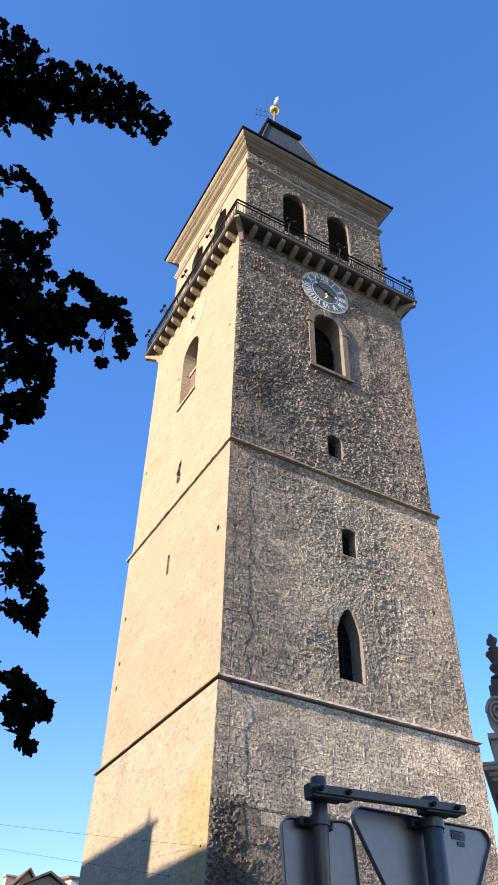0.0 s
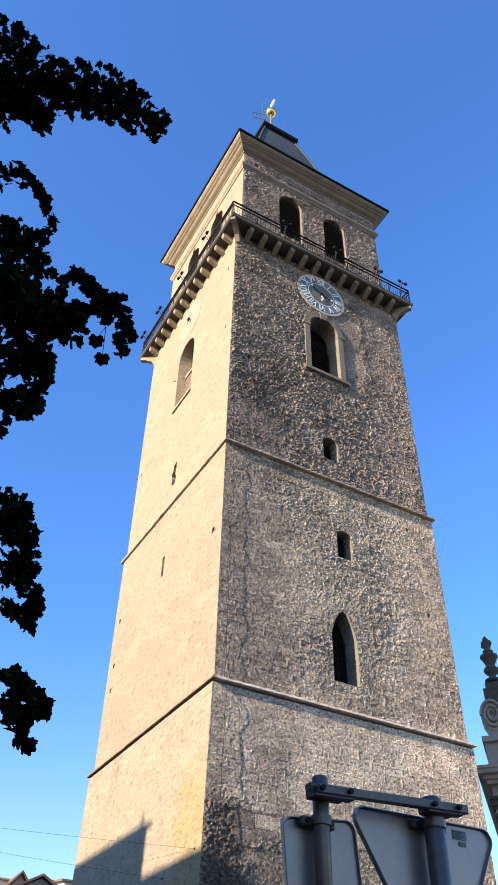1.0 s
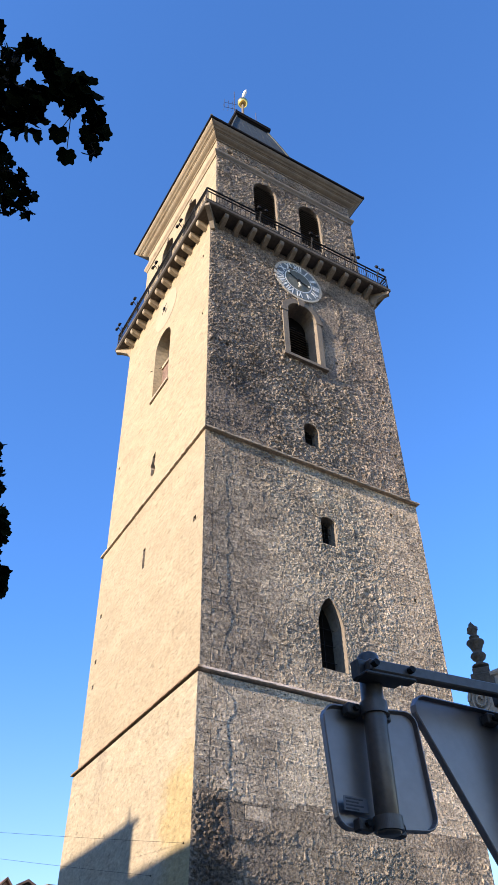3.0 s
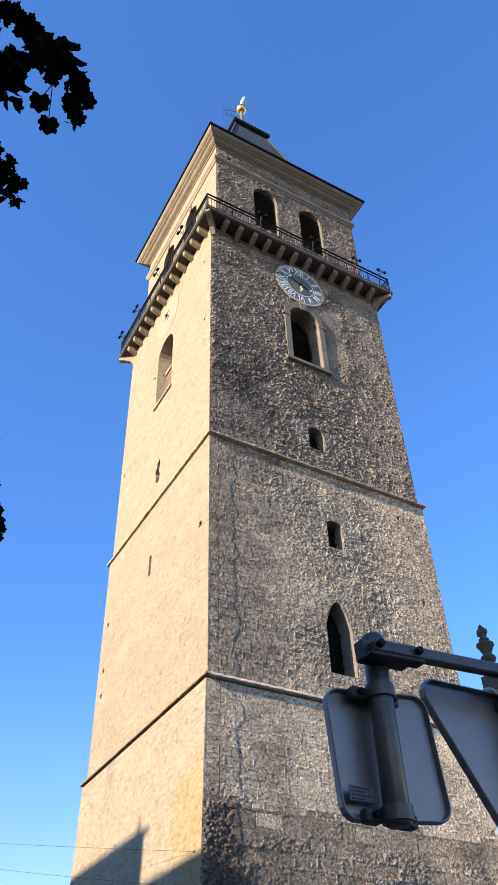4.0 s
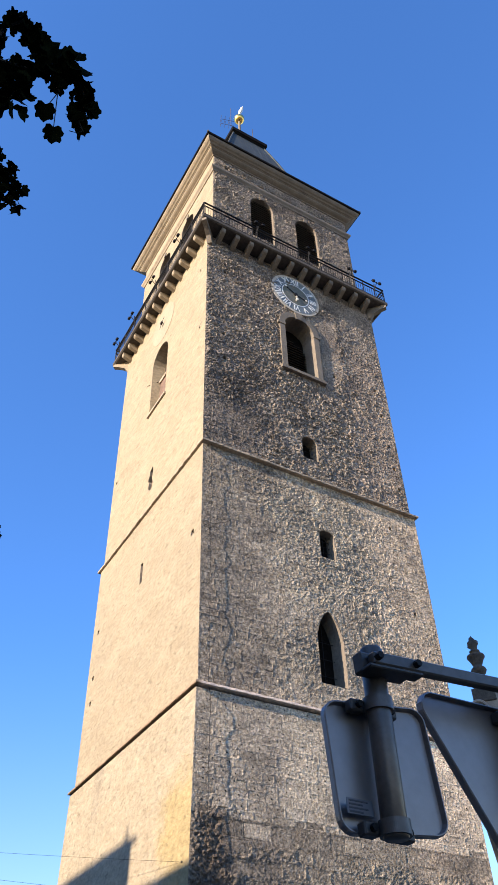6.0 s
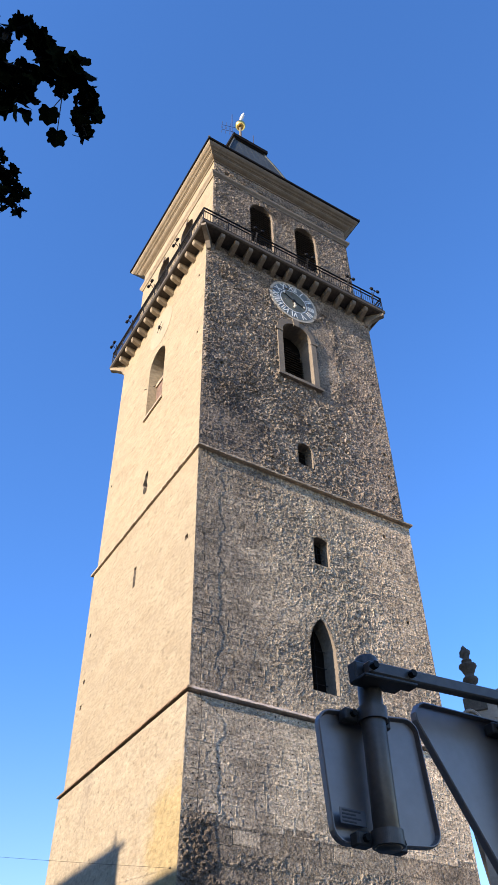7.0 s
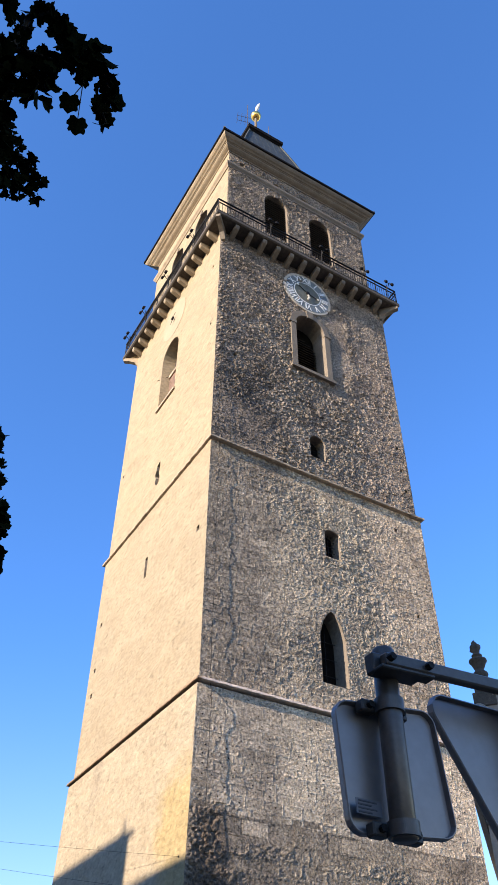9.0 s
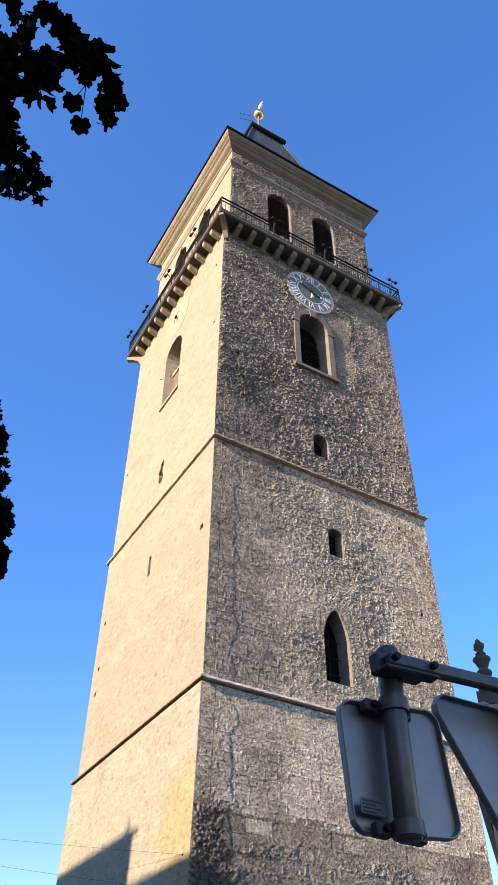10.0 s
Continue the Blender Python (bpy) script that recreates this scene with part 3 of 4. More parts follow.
for poly, tw in [(h, F1) for h in HOLES1] + [(h, F2) for h in HOLES2] + [(h, L1) for h in SHOLES1] + [(h, L2) for h in SHOLES2] + [(h, F3) for h in FRIEZE_HOLES]:
    bm = bmesh.new()
    a = [bm.verts.new(tw(u, z, 0.01)) for u, z in poly]
    b = [bm.verts.new(tw(u, z, -0.3)) for u, z in poly]
    for i in range(4):
        bm.faces.new((a[i], a[(i + 1) % 4], b[(i + 1) % 4], b[i]))
    bm.faces.new(b)
    part("putlog_hole", bm, STONE, tower)

for tw, lit in ((F3, False), (L3, True)):
    for poly in TOPWIN:
        win = new("bell_opening"); win.parent = tower; win["label"] = "tall round-headed louvred bell opening above the gallery"
        reveal("jamb", poly, tw, 0.36, TRIM, win)
        back_panel(poly, tw, 0.35, win)
        louvres(poly, tw, 0.33, win, 0.26)
        c = (poly[0][0] + poly[1][0]) / 2
        bm = bmesh.new()
        prism(bm, [(c - 0.12, 50.95), (c + 0.12, 50.95), (c + 0.17, 51.3), (c - 0.17, 51.3)], 0.0, 0.09, tw)
        part("keystone", bm, TRIM, win)


def side_ring(name, profile, label):
    """A moulding in four mitred lengths; the length over the plastered wall has a paler cream colour."""
    for k, (mat, a, b) in enumerate(((TRIM, (-1, -1), (1, -1)), (TRIM, (1, -1), (1, 1)), (TRIM, (1, 1), (-1, 1)), (CREAM_TRIM, (-1, 1), (-1, -1)))):
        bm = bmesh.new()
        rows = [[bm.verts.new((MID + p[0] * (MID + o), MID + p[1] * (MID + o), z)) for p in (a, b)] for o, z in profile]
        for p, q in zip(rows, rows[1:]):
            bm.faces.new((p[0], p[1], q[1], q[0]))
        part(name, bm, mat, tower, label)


def ring_part(name, profile, mat, label="", uneven=0.0):
    bm = bmesh.new()
    square_ring(bm, profile, uneven, len(label))
    return part(name, bm, mat, tower, label)


ring_part("string_course", [(-S0 - 0.02, 14.37), (0.01, 14.39), (0.03, 14.405), (0.028, 14.42), (-0.01, 14.51), (-S1 - 0.02, 14.60)], PALELEDGE, "weathered stone string course", 0.012)
ring_part("string_course", [(-S1 - 0.02, 26.09), (-0.08, 26.12), (-0.06, 26.14), (-0.06, 26.21), (-0.08, 26.24), (-S2 - 0.02, 26.33)], LEDGE, "weathered stone string course", 0.018)
side_ring("string_course", [(-S3 - 0.02, 51.72), (-0.68, 51.74), (-0.64, 51.86), (-0.55, 51.98), (-0.52, 52.06), (-0.52, 52.2), (-0.56, 52.23), (-S3 - 0.02, 52.34)], "moulded band under the frieze")
side_ring("cornice", [(-S3 - 0.02, 53.76), (-0.68, 53.78), (-0.66, 53.86), (-0.58, 53.90), (-0.46, 53.97), (-0.36, 54.06), (-0.32, 54.14), (-0.28, 54.15), (-0.27, 54.19),
                      (-0.20, 54.22), (-0.12, 54.30), (-0.02, 54.36), (0.07, 54.46), (0.12, 54.56), (0.13, 54.63), (0.0, 54.64)], "coved and moulded cornice under the roof")
ring_part("roof_edge", [(0.0, 54.615), (0.17, 54.62), (0.22, 54.65), (0.22, 54.84), (0.0, 54.88)], RIM, "black metal roof edge")

# gallery
gallery = new("gallery"); gallery.parent = tower; gallery["label"] = "stone gallery on corbels with an iron railing"
bm = bmesh.new()
square_ring(bm, [(-S2, 43.28), (0.45, 43.3), (0.535, 43.36), (0.535, 43.6), (0.5, 43.64), (-S3, 43.66)])
part("slab", bm, SLAB, gallery)


def corbel_mesh(mat, corner=False):
    bm = bmesh.new()
    if corner:
        prof = [(0.0, 42.25), (0.0, 43.29), (0.9, 43.29), (0.9, 43.08), (0.62, 42.95), (0.3, 42.7), (0.12, 42.3)]
    else:
        prof = [(0.0, 42.66), (0.0, 43.29), (0.8, 43.29), (0.8, 43.08), (0.74, 42.98), (0.66, 42.94), (0.2, 42.74)]
    a = [bm.verts.new((-0.13, -y, z)) for y, z in prof]
    b = [bm.verts.new((0.13, -y, z)) for y, z in prof]
    for i in range(len(prof)):
        j = (i + 1) % len(prof)
        bm.faces.new((a[i], a[j], b[j], b[i]))
    bm.faces.new(a)
    bm.faces.new(b[::-1])
    bmesh.ops.recalc_face_normals(bm, faces=bm.faces)
    me = bpy.data.meshes.new("corbel")
    bm.to_mesh(me)
    bm.free()
    me.materials.append(mat)
    return me


# cream corbels over the plastered wall, darker ones on the other three sides
CORBELS = corbel_mesh(TRIM), corbel_mesh(CREAM_TRIM)
CORNERS = corbel_mesh(TRIM, True), corbel_mesh(CREAM_TRIM, True)
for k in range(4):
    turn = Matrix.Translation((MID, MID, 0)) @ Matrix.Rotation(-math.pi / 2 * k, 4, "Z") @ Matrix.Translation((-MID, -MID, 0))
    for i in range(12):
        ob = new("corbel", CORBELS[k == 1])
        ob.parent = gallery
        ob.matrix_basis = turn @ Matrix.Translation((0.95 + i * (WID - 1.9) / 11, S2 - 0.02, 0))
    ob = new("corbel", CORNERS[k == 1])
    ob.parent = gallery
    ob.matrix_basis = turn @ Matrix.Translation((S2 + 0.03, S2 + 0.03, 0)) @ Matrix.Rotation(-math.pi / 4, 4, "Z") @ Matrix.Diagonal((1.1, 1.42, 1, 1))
RO = 0.44
bm = bmesh.new()
tube(bm, (0, 0, 0), (0, 0, 0.84), 0.017, seg=5)
BALUSTER = bpy.data.meshes.new("baluster")
bm.to_mesh(BALUSTER)
bm.free()
BALUSTER.materials.append(IRON)
for k in range(4):
    turn = Matrix.Translation((MID, MID, 0)) @ Matrix.Rotation(-math.pi / 2 * k, 4, "Z") @ Matrix.Translation((-MID, -MID, 0))
    bm = bmesh.new()
    for z, r in ((44.95, 0.06), (44.62, 0.045), (43.78, 0.03)):
        tube(bm, turn @ Vector((-RO, -RO, z)), turn @ Vector((WID + RO, -RO, z)), r, seg=6)
    part("handrail", bm, IRON, gallery)
    n = 74
    for i in range(n):
        ob = new("baluster", BALUSTER)
        ob.parent = gallery
        ob.matrix_basis = turn @ Matrix.Translation((-RO + (WID + 2 * RO) * (i + 0.5) / n, -RO, 43.78))
    for i in range(8):
        bm = bmesh.new()
        x = -RO + (WID + 2 * RO) * i / 8
        tube(bm, turn @ Vector((x, -RO, 43.6)), turn @ Vector((x, -RO, 45.0)), 0.03, seg=6)
        tube(bm, turn @ Vector((x, -RO, 44.4)), turn @ Vector((x, -RO + 0.35, 43.64)), 0.015, seg=5)
        part("railing_post", bm, IRON, gallery)

# roof
bm = bmesh.new()
prof = [(0.2, 54.82), (-1.0, 55.5), (-1.75, 56.6), (-2.3, 58.2), (-MID + 3.45, 60.0), (-MID + 2.9, 62.4), (-MID + 2.4, 64.7), (-MID + 1.9, 66.8), (-MID + 1.5, 68.4)]
square_ring(bm, prof)
roof = part("spire_roof", bm, ROOF, tower, "dark grey sheet-metal spire roof, broken off by a flat top")
for k in range(4):
    turn = Matrix.Translation((MID, MID, 0)) @ Matrix.Rotation(-math.pi / 2 * k, 4, "Z")
    bm = bmesh.new()
    for (o, z), (o2, z2) in zip(prof, prof[1:]):
        tube(bm, turn @ Vector((-MID - o, -MID - o, z + 0.03)), turn @ Vector((-MID - o2, -MID - o2, z2 + 0.03)), 0.09, seg=6)
    part("hip_ridge", bm, ROOF, roof)
    # standing seams of the sheet metal
    for j in range(-5, 6):
        bm = bmesh.new()
        for (o, z), (o2, z2) in zip(prof[3:], prof[4:]):
            if abs(j) * 0.62 < MID + o2 - 0.05:
                tube(bm, turn @ Vector((j * 0.62, -MID - o, z + 0.01)), turn @ Vector((j * 0.62, -MID - o2, z2 + 0.01)), 0.014, seg=4)
        if len(bm.verts):
            part("standing_seam", bm, ROOF, roof)
        else:
            bm.free()
bm = bmesh.new()
square_ring(bm, [(-MID + 1.45, 68.2), (-MID + 1.65, 68.45), (-MID + 1.75, 68.5), (-MID + 1.75, 68.95), (-MID + 1.6, 69.0)])
part("roof_platform", bm, RIM, roof, "black rimmed platform on top of the spire")
bm = bmesh.new()
lathe(bm, [(0.14, 68.9), (0.14, 71.0), (0.11, 74.75)], (MID, MID, 0), 10)
part("finial_rod", bm, TRIM, roof)
bm = bmesh.new()
bmesh.ops.create_uvsphere(bm, u_segments=24, v_segments=14, radius=0.5, matrix=pose(MID, MID, 75.2))
part("gilded_ball", bm, GOLD, roof, "gilded ball", smooth=True)
# figure on the ball, a plain upright shape
bm = bmesh.new()
lathe(bm, [(0.09, 75.6), (0.17, 75.9), (0.10, 76.4), (0.19, 77.1), (0.11, 77.3), (0.17, 77.7), (0.03, 78.4)], (MID, MID, 0), 10)
for v in bm.verts:
    v.co.x += 0.2 * max(0.0, v.co.z - 76.2)
part("finial_figure", bm, PALEGOLD, roof, "gilded finial figure", smooth=True)


# antennas on the roof platform
def antenna(x, y, z0, z1, arms):
    ob = tagged(new("antenna"), "thin grey metal antenna on the roof platform", "antenna")
    bm = bmesh.new()
    tube(bm, (x, y, z0), (x, y, z1), 0.035, seg=6)
    part("mast", bm, ZINC, ob)
    for z, ln in arms:
        bm = bmesh.new()
        tube(bm, (x - ln, y + ln * 0.3, z), (x + ln * 0.3, y - ln * 0.1, z), 0.02, seg=5)
        for k in (-1.0, -0.6, -0.2):
            tube(bm, (x + ln * k - 0.1, y + ln * -k * 0.3 - 0.3, z), (x + ln * k + 0.1, y + ln * -k * 0.3 + 0.3, z), 0.014, seg=4)
        part("antenna_arm", bm, ZINC, ob)
    return ob


antenna(MID - 1.25, MID - 0.6, 68.9, 75.0, ((71.6, 0.9), (72.5, 0.9)))
antenna(MID + 0.5, MID - 1.4, 68.9, 71.2, ())


# ---- clocks ----
def clock(to_world, u, z, r, faded):
    ob = new("clock_dial")
    ob.parent = tower
    ob["label"] = "faded cream clock dial with dark hands" if faded else "round blue-grey clock dial with white Roman numerals"

    def disc(name, radius, d0, d1, mat):
        bm = bmesh.new()
        prism(bm, [(u + radius * math.cos(2 * math.pi * i / 64), z + radius * math.sin(2 * math.pi * i / 64)) for i in range(64)], d0, d1, to_world)
        return part(name, bm, mat, ob)

    disc("rim", r, 0.0, 0.02 if faded else 0.09, PALEDIAL if faded else RIMPAINT)
    if not faded:
        disc("numeral_ring", r * 0.90, 0.05, 0.10, BLUE)
        disc("inner_ring", r * 0.565, 0.06, 0.106, NUMERAL)
        disc("inner_dial", r * 0.53, 0.06, 0.112, DIALGREY)
    for i, text in enumerate(("XII", "I", "II", "III", "IV", "V", "VI", "VII", "VIII", "IX", "X", "XI")):
        if faded:
            break
        a = math.radians(30 * i)
        cu = bpy.data.curves.new("numeral", "FONT")
        cu.body, cu.size, cu.align_x, cu.align_y, cu.extrude, cu.offset = text, r * 0.32, "CENTER", "CENTER", 0.006, 0.008
        tmp = bpy.data.objects.new("numeral", cu)
        me = bpy.data.meshes.new_from_object(tmp)
        bpy.data.objects.remove(tmp)
        for v in me.vertices:
            x, y, d = v.co.x * 0.95, v.co.y * 1.2, v.co.z
            uu, zz = x * math.cos(-a) - y * math.sin(-a), x * math.sin(-a) + y * math.cos(-a)
            v.co = to_world(u + r * 0.725 * math.sin(a) + uu, z + r * 0.725 * math.cos(a) + zz, 0.108 + d)
        me.materials.clear()
        me.materials.append(NUMERAL)
        t = new("numeral", me)
        t.parent = ob
    for ang, ln, w in ((302, 0.56, 0.035), (105, 0.5, 0.04)) if not faded else ((302, 0.3, 0.03), (150, 0.3, 0.03)):
        bm = bmesh.new()
        a = math.radians(ang)
        s, c = math.sin(a), math.cos(a)
        pts = [(-0.14, -w * 0.6), (0.25, -w), (0.6, -w * 0.5), (0.72, -w * 1.3), (0.82, -w * 0.5), (1.0, 0), (0.82, w * 0.5), (0.72, w * 1.3), (0.6, w * 0.5), (0.25, w), (-0.14, w * 0.6)]
        prism(bm, [(u + r * ln * p * s + q * c, z + r * ln * p * c - q * s) for p, q in pts], 0.14, 0.16, to_world)
        hand = part("clock_hand", bm, IRON, ob)
        if not faded:
            bm = bmesh.new()
            prism(bm, [(u + r * ln * 0.86 * s + 0.075 * math.cos(i * math.pi / 8), z + r * ln * 0.86 * c + 0.075 * math.sin(i * math.pi / 8)) for i in range(16)], 0.162, 0.185, to_world)
            part("hand_disc", bm, PALEGOLD, hand, "small gilded disc")
    bm = bmesh.new()
    prism(bm, [(u + 0.12 * math.cos(i * math.pi / 8), z + 0.12 * math.sin(i * math.pi / 8)) for i in range(16)], 0.1, 0.2, to_world)
    part("hub", bm, IRON, ob)
    if not faded:
        for k, (du, dz, q) in enumerate(((0.02, -0.22, 0.06), (0.06, -0.40, 0.08), (-0.02, -0.58, 0.055))):
            bm = bmesh.new()
            prism(bm, [(u + du + q * math.cos(i * math.pi / 5), z + dz + q * 1.3 * math.sin(i * math.pi / 5)) for i in range(10)], 0.15, 0.19, to_world)
            part("counterweight", bm, PALEGOLD, ob, "gilded counterweight")


clock(F2, 6.30, 41.05, 1.72, False)
clock(L2, 6.25, 41.05, 1.5, True)


# ---- floodlights on the gallery railing ----
def floodlight(m):
    ob = new("floodlight")
    ob.matrix_basis = m
    bm = bmesh.new()
    tube(bm, (0, 0, -0.9), (0, -0.12, 0.42), 0.03, seg=6)
    tube(bm, (0, 0.0, -0.2), (0, -0.42, 0.3), 0.026, seg=6)
    tube(bm, (-0.28, -0.36, 0.28), (0.28, -0.36, 0.28), 0.026, seg=6)
    part("bracket", bm, IRON, ob)
    for x in (-0.25, 0.25):
        bm = bmesh.new()
        box(bm, x - 0.09, x + 0.09, -0.48, -0.32, 0.19, 0.36, 0.022)
        box(bm, x - 0.10, x + 0.10, -0.42, -0.28, 0.36, 0.385, 0.008)
        part("lamp_head", bm, IRON, ob)
    return tagged(ob, "small black twin floodlight bracketed to the gallery railing", "floodlight", "gallery floodlights")


first = floodlight(pose(12.2, -RO, 44.62))
for x in (3.2, 7.0, 10.2):
    copy_thing(first, pose(x, -RO, 44.62))
for y in (2.6, 6.2, 9.6, 12.2):
    copy_thing(first, pose(-RO, y, 44.62, 0, 0, -90))

# ---- road signs seen from behind ----
SIGNY = -21.875


def rounded(points, r, n=5):
    out = []
    k = len(points)
    for i in range(k):
        p, a, b = Vector(points[i]), Vector(points[i - 1]), Vector(points[(i + 1) % k])
        da, db = (a - p).normalized(), (b - p).normalized()
        half = da.angle(db) / 2
        t = r / math.tan(half)
        c = p + (da + db).normalized() * (r / math.sin(half))
        s, e = p + da * t - c, p + db * t - c
        for j in range(n + 1):
            f = s.lerp(e, j / n)
            f = f.normalized() * r
            out.append(tuple(c + f))
    return out


def sign_plate(name, outline, m, parent):
    """A pressed plate with a rim folded towards the back."""
    def at(u, z, d):
        return m @ Vector((u, -d, z))
    k = len(outline)

    def shrink(dist):
        out = []
        for i, (u, z) in enumerate(outline):
            a, b = outline[i - 1], outline[(i + 1) % k]
            t = Vector((b[0] - a[0], b[1] - a[1])).normalized()
            out.append((u - t.y * dist, z + t.x * dist))
        return out

    bm = bmesh.new()
    rings = [[bm.verts.new(at(u, z, d)) for u, z in shrink(inw)] for inw, d in ((0.004, -0.012), (0.0, -0.006), (0.0, 0.012), (0.003, 0.015), (0.005, 0.015), (0.006, 0.012), (0.009, 0.0))]
    bm.faces.new(rings[0][::-1])
    for p, q in zip(rings, rings[1:]):
        for i in range(k):
            bm.faces.new((p[i], p[(i + 1) % k], q[(i + 1) % k], q[i]))
    bm.faces.new(rings[-1])
    return part(name, bm, SIGNBACK, parent, "grey metal back of a road sign with a folded rim")


def clamp(x, y, z, r, parent):
    """A band clamp round a pole with a lug to the sign."""
    bm = bmesh.new()
    lathe(bm, [(r + 0.002, -0.017), (r + 0.007, -0.017), (r + 0.007, 0.017), (r + 0.002, 0.017)], (x, y, z), 56)
    me = mesh_ob("clamp_band", bm, ZINC, False)
    me.parent = parent
    for s in (-1, 1):
        bm = bmesh.new()
        box(bm, x + s * (r + 0.02) - 0.022, x + s * (r + 0.02) + 0.022, y + r * 0.55, y + r + 0.018, z - 0.016, z + 0.016, 0.004)
        part("clamp_lug", bm, BRACKET, me)
        bm = bmesh.new()
        tube(bm, (x + s * (r + 0.02), y + r * 0.55 + 0.002, z), (x + s * (r + 0.02), y + r * 0.55 - 0.012, z), 0.009, seg=6)
        part("bolt", bm, IRON, me)


signpost = tagged(new("sign_post"), "galvanised road sign post with a side arm, seen from behind", "sign post")
PX, PR = -9.952, 0.040
bm = bmesh.new()
lathe(bm, [(PR, 0.0), (PR, 2.692), (PR - 0.006, 2.70)], (PX, SIGNY - 0.02 - PR, 0), 28)
part("pole", bm, ZINC, signpost, smooth=True)
HX, HR = -10.482, 0.031
HY = SIGNY - 0.02 - HR
bm = bmesh.new()
lathe(bm, [(HR - 0.003, 2.212), (HR, 2.217), (HR, 2.68), (HR - 0.004, 2.688)], (HX, HY, 0), 28)
part("short_pole", bm, ZINC, signpost, smooth=True)
ARM = Matrix.Translation((HX, -21.985, 2.622)) @ Matrix.Rotation(radians(-3.4), 4, "Y")
bm = bmesh.new()
box(bm, -0.055, 0.665, -0.018, 0.012, -0.017, 0.017, 0.004, ARM)
part("arm", bm, ZINC, signpost, "square steel arm bolted to both poles")
for x, w in ((0.0, 0.09), (0.53, 0.09)):
    bm = bmesh.new()
    box(bm, x - 0.075, x + 0.075, 0.014, 0.05, -0.028, 0.028, 0.005, ARM)
    box(bm, x - 0.075, x + 0.1, -0.02, 0.02, -0.029, -0.019, 0.003, ARM)
    b = part("arm_bracket", bm, BRACKET, signpost)
    for dx in (-0.045, 0.08):
        bm = bmesh.new()
        tube(bm, ARM @ Vector((x + dx, -0.015, 0.0)), ARM @ Vector((x + dx, -0.034, 0.0)), 0.010, seg=6)
        part("bolt", bm, IRON, b)
for z, r, x, y in ((2.53, HR, HX, HY), (2.235, HR, HX, HY), (2.60, PR, PX, SIGNY - 0.02 - PR), (2.15, PR, PX, SIGNY - 0.02 - PR)):
    clamp(x, y, z, r, signpost)
rect = sign_plate("sign_plate", rounded([(-0.153, -0.16), (0.153, -0.16), (0.153, 0.16), (-0.153, 0.16)], 0.04),
                  Matrix.Translation((-10.452, SIGNY, 2.395)) @ Matrix.Rotation(radians(-6), 4, "Z") @ Matrix.Rotation(radians(-4), 4, "Y"), signpost)
tri = sign_plate("sign_plate", rounded([(0, -0.61), (0.382, 0.053), (-0.382, 0.053)], 0.045), Matrix.Translation((-9.95, SIGNY, 2.585)) @ Matrix.Rotation(radians(-1), 4, "Y"), signpost)
STICKER = material("pale_sticker", (0.17, 0.16, 0.17), 0.6, spec=0.15, var=0.05, bump=0.0)
GREENST = material("dark_green_sticker", (0.03, 0.10, 0.05), 0.4, var=0.05, bump=0.0)
GREYINK = material("grey_print", (0.09, 0.085, 0.09), 0.9, spec=0.05, var=0.05, bump=0.0)


def sticker(x, y, z, w, h, mat, lines, parent):
    bm = bmesh.new()
    box(bm, x - w / 2, x + w / 2, y - 0.0022, y - 0.0008, z - h / 2, z + h / 2)
    st = part("sticker", bm, mat, parent)
    for i in range(lines):
        bm = bmesh.new()
        zz = z + h * (0.35 - 0.7 * i / max(1, lines - 1))
        box(bm, x - w * 0.42, x + w * (0.1 if i % 2 else 0.3), y - 0.0032, y - 0.002, zz - h * 0.05, zz + h * 0.05)
        part("print_line", bm, GREYINK, st)


sticker(-10.547, SIGNY - 0.012, 2.285, 0.075, 0.035, STICKER, 4, signpost)
sticker(-9.77, SIGNY - 0.002, 2.60, 0.07, 0.035, STICKER, 4, signpost)
sticker(-9.76, SIGNY - 0.002, 2.567, 0.035, 0.018, GREENST, 0, signpost)

# ---- the tree at the edge of the square ----
TX, TY = -14.6, -20.6
tree = tagged(new("maple_tree"), "broad maple tree with dark backlit leaves on hanging twigs", "tree")
limbs = bmesh.new()
trunk = bmesh.new()
prev = None
for (x, y, z, r) in ((TX, TY, 0.0, 0.24), (TX + 0.05, TY, 1.2, 0.19), (TX - 0.02, TY - 0.05, 2.6, 0.17), (TX + 0.05, TY - 0.1, 4.2, 0.14), (TX, TY - 0.2, 6.0, 0.1), (TX + 0.1, TY - 0.2, 8.5, 0.05)):
    if prev:
        tube(trunk, prev[:3], (x, y, z), prev[3], r, seg=12, cap=False)
    prev = (x, y, z, r)
part("trunk", trunk, BARK, tree)
rng = random.Random(7)
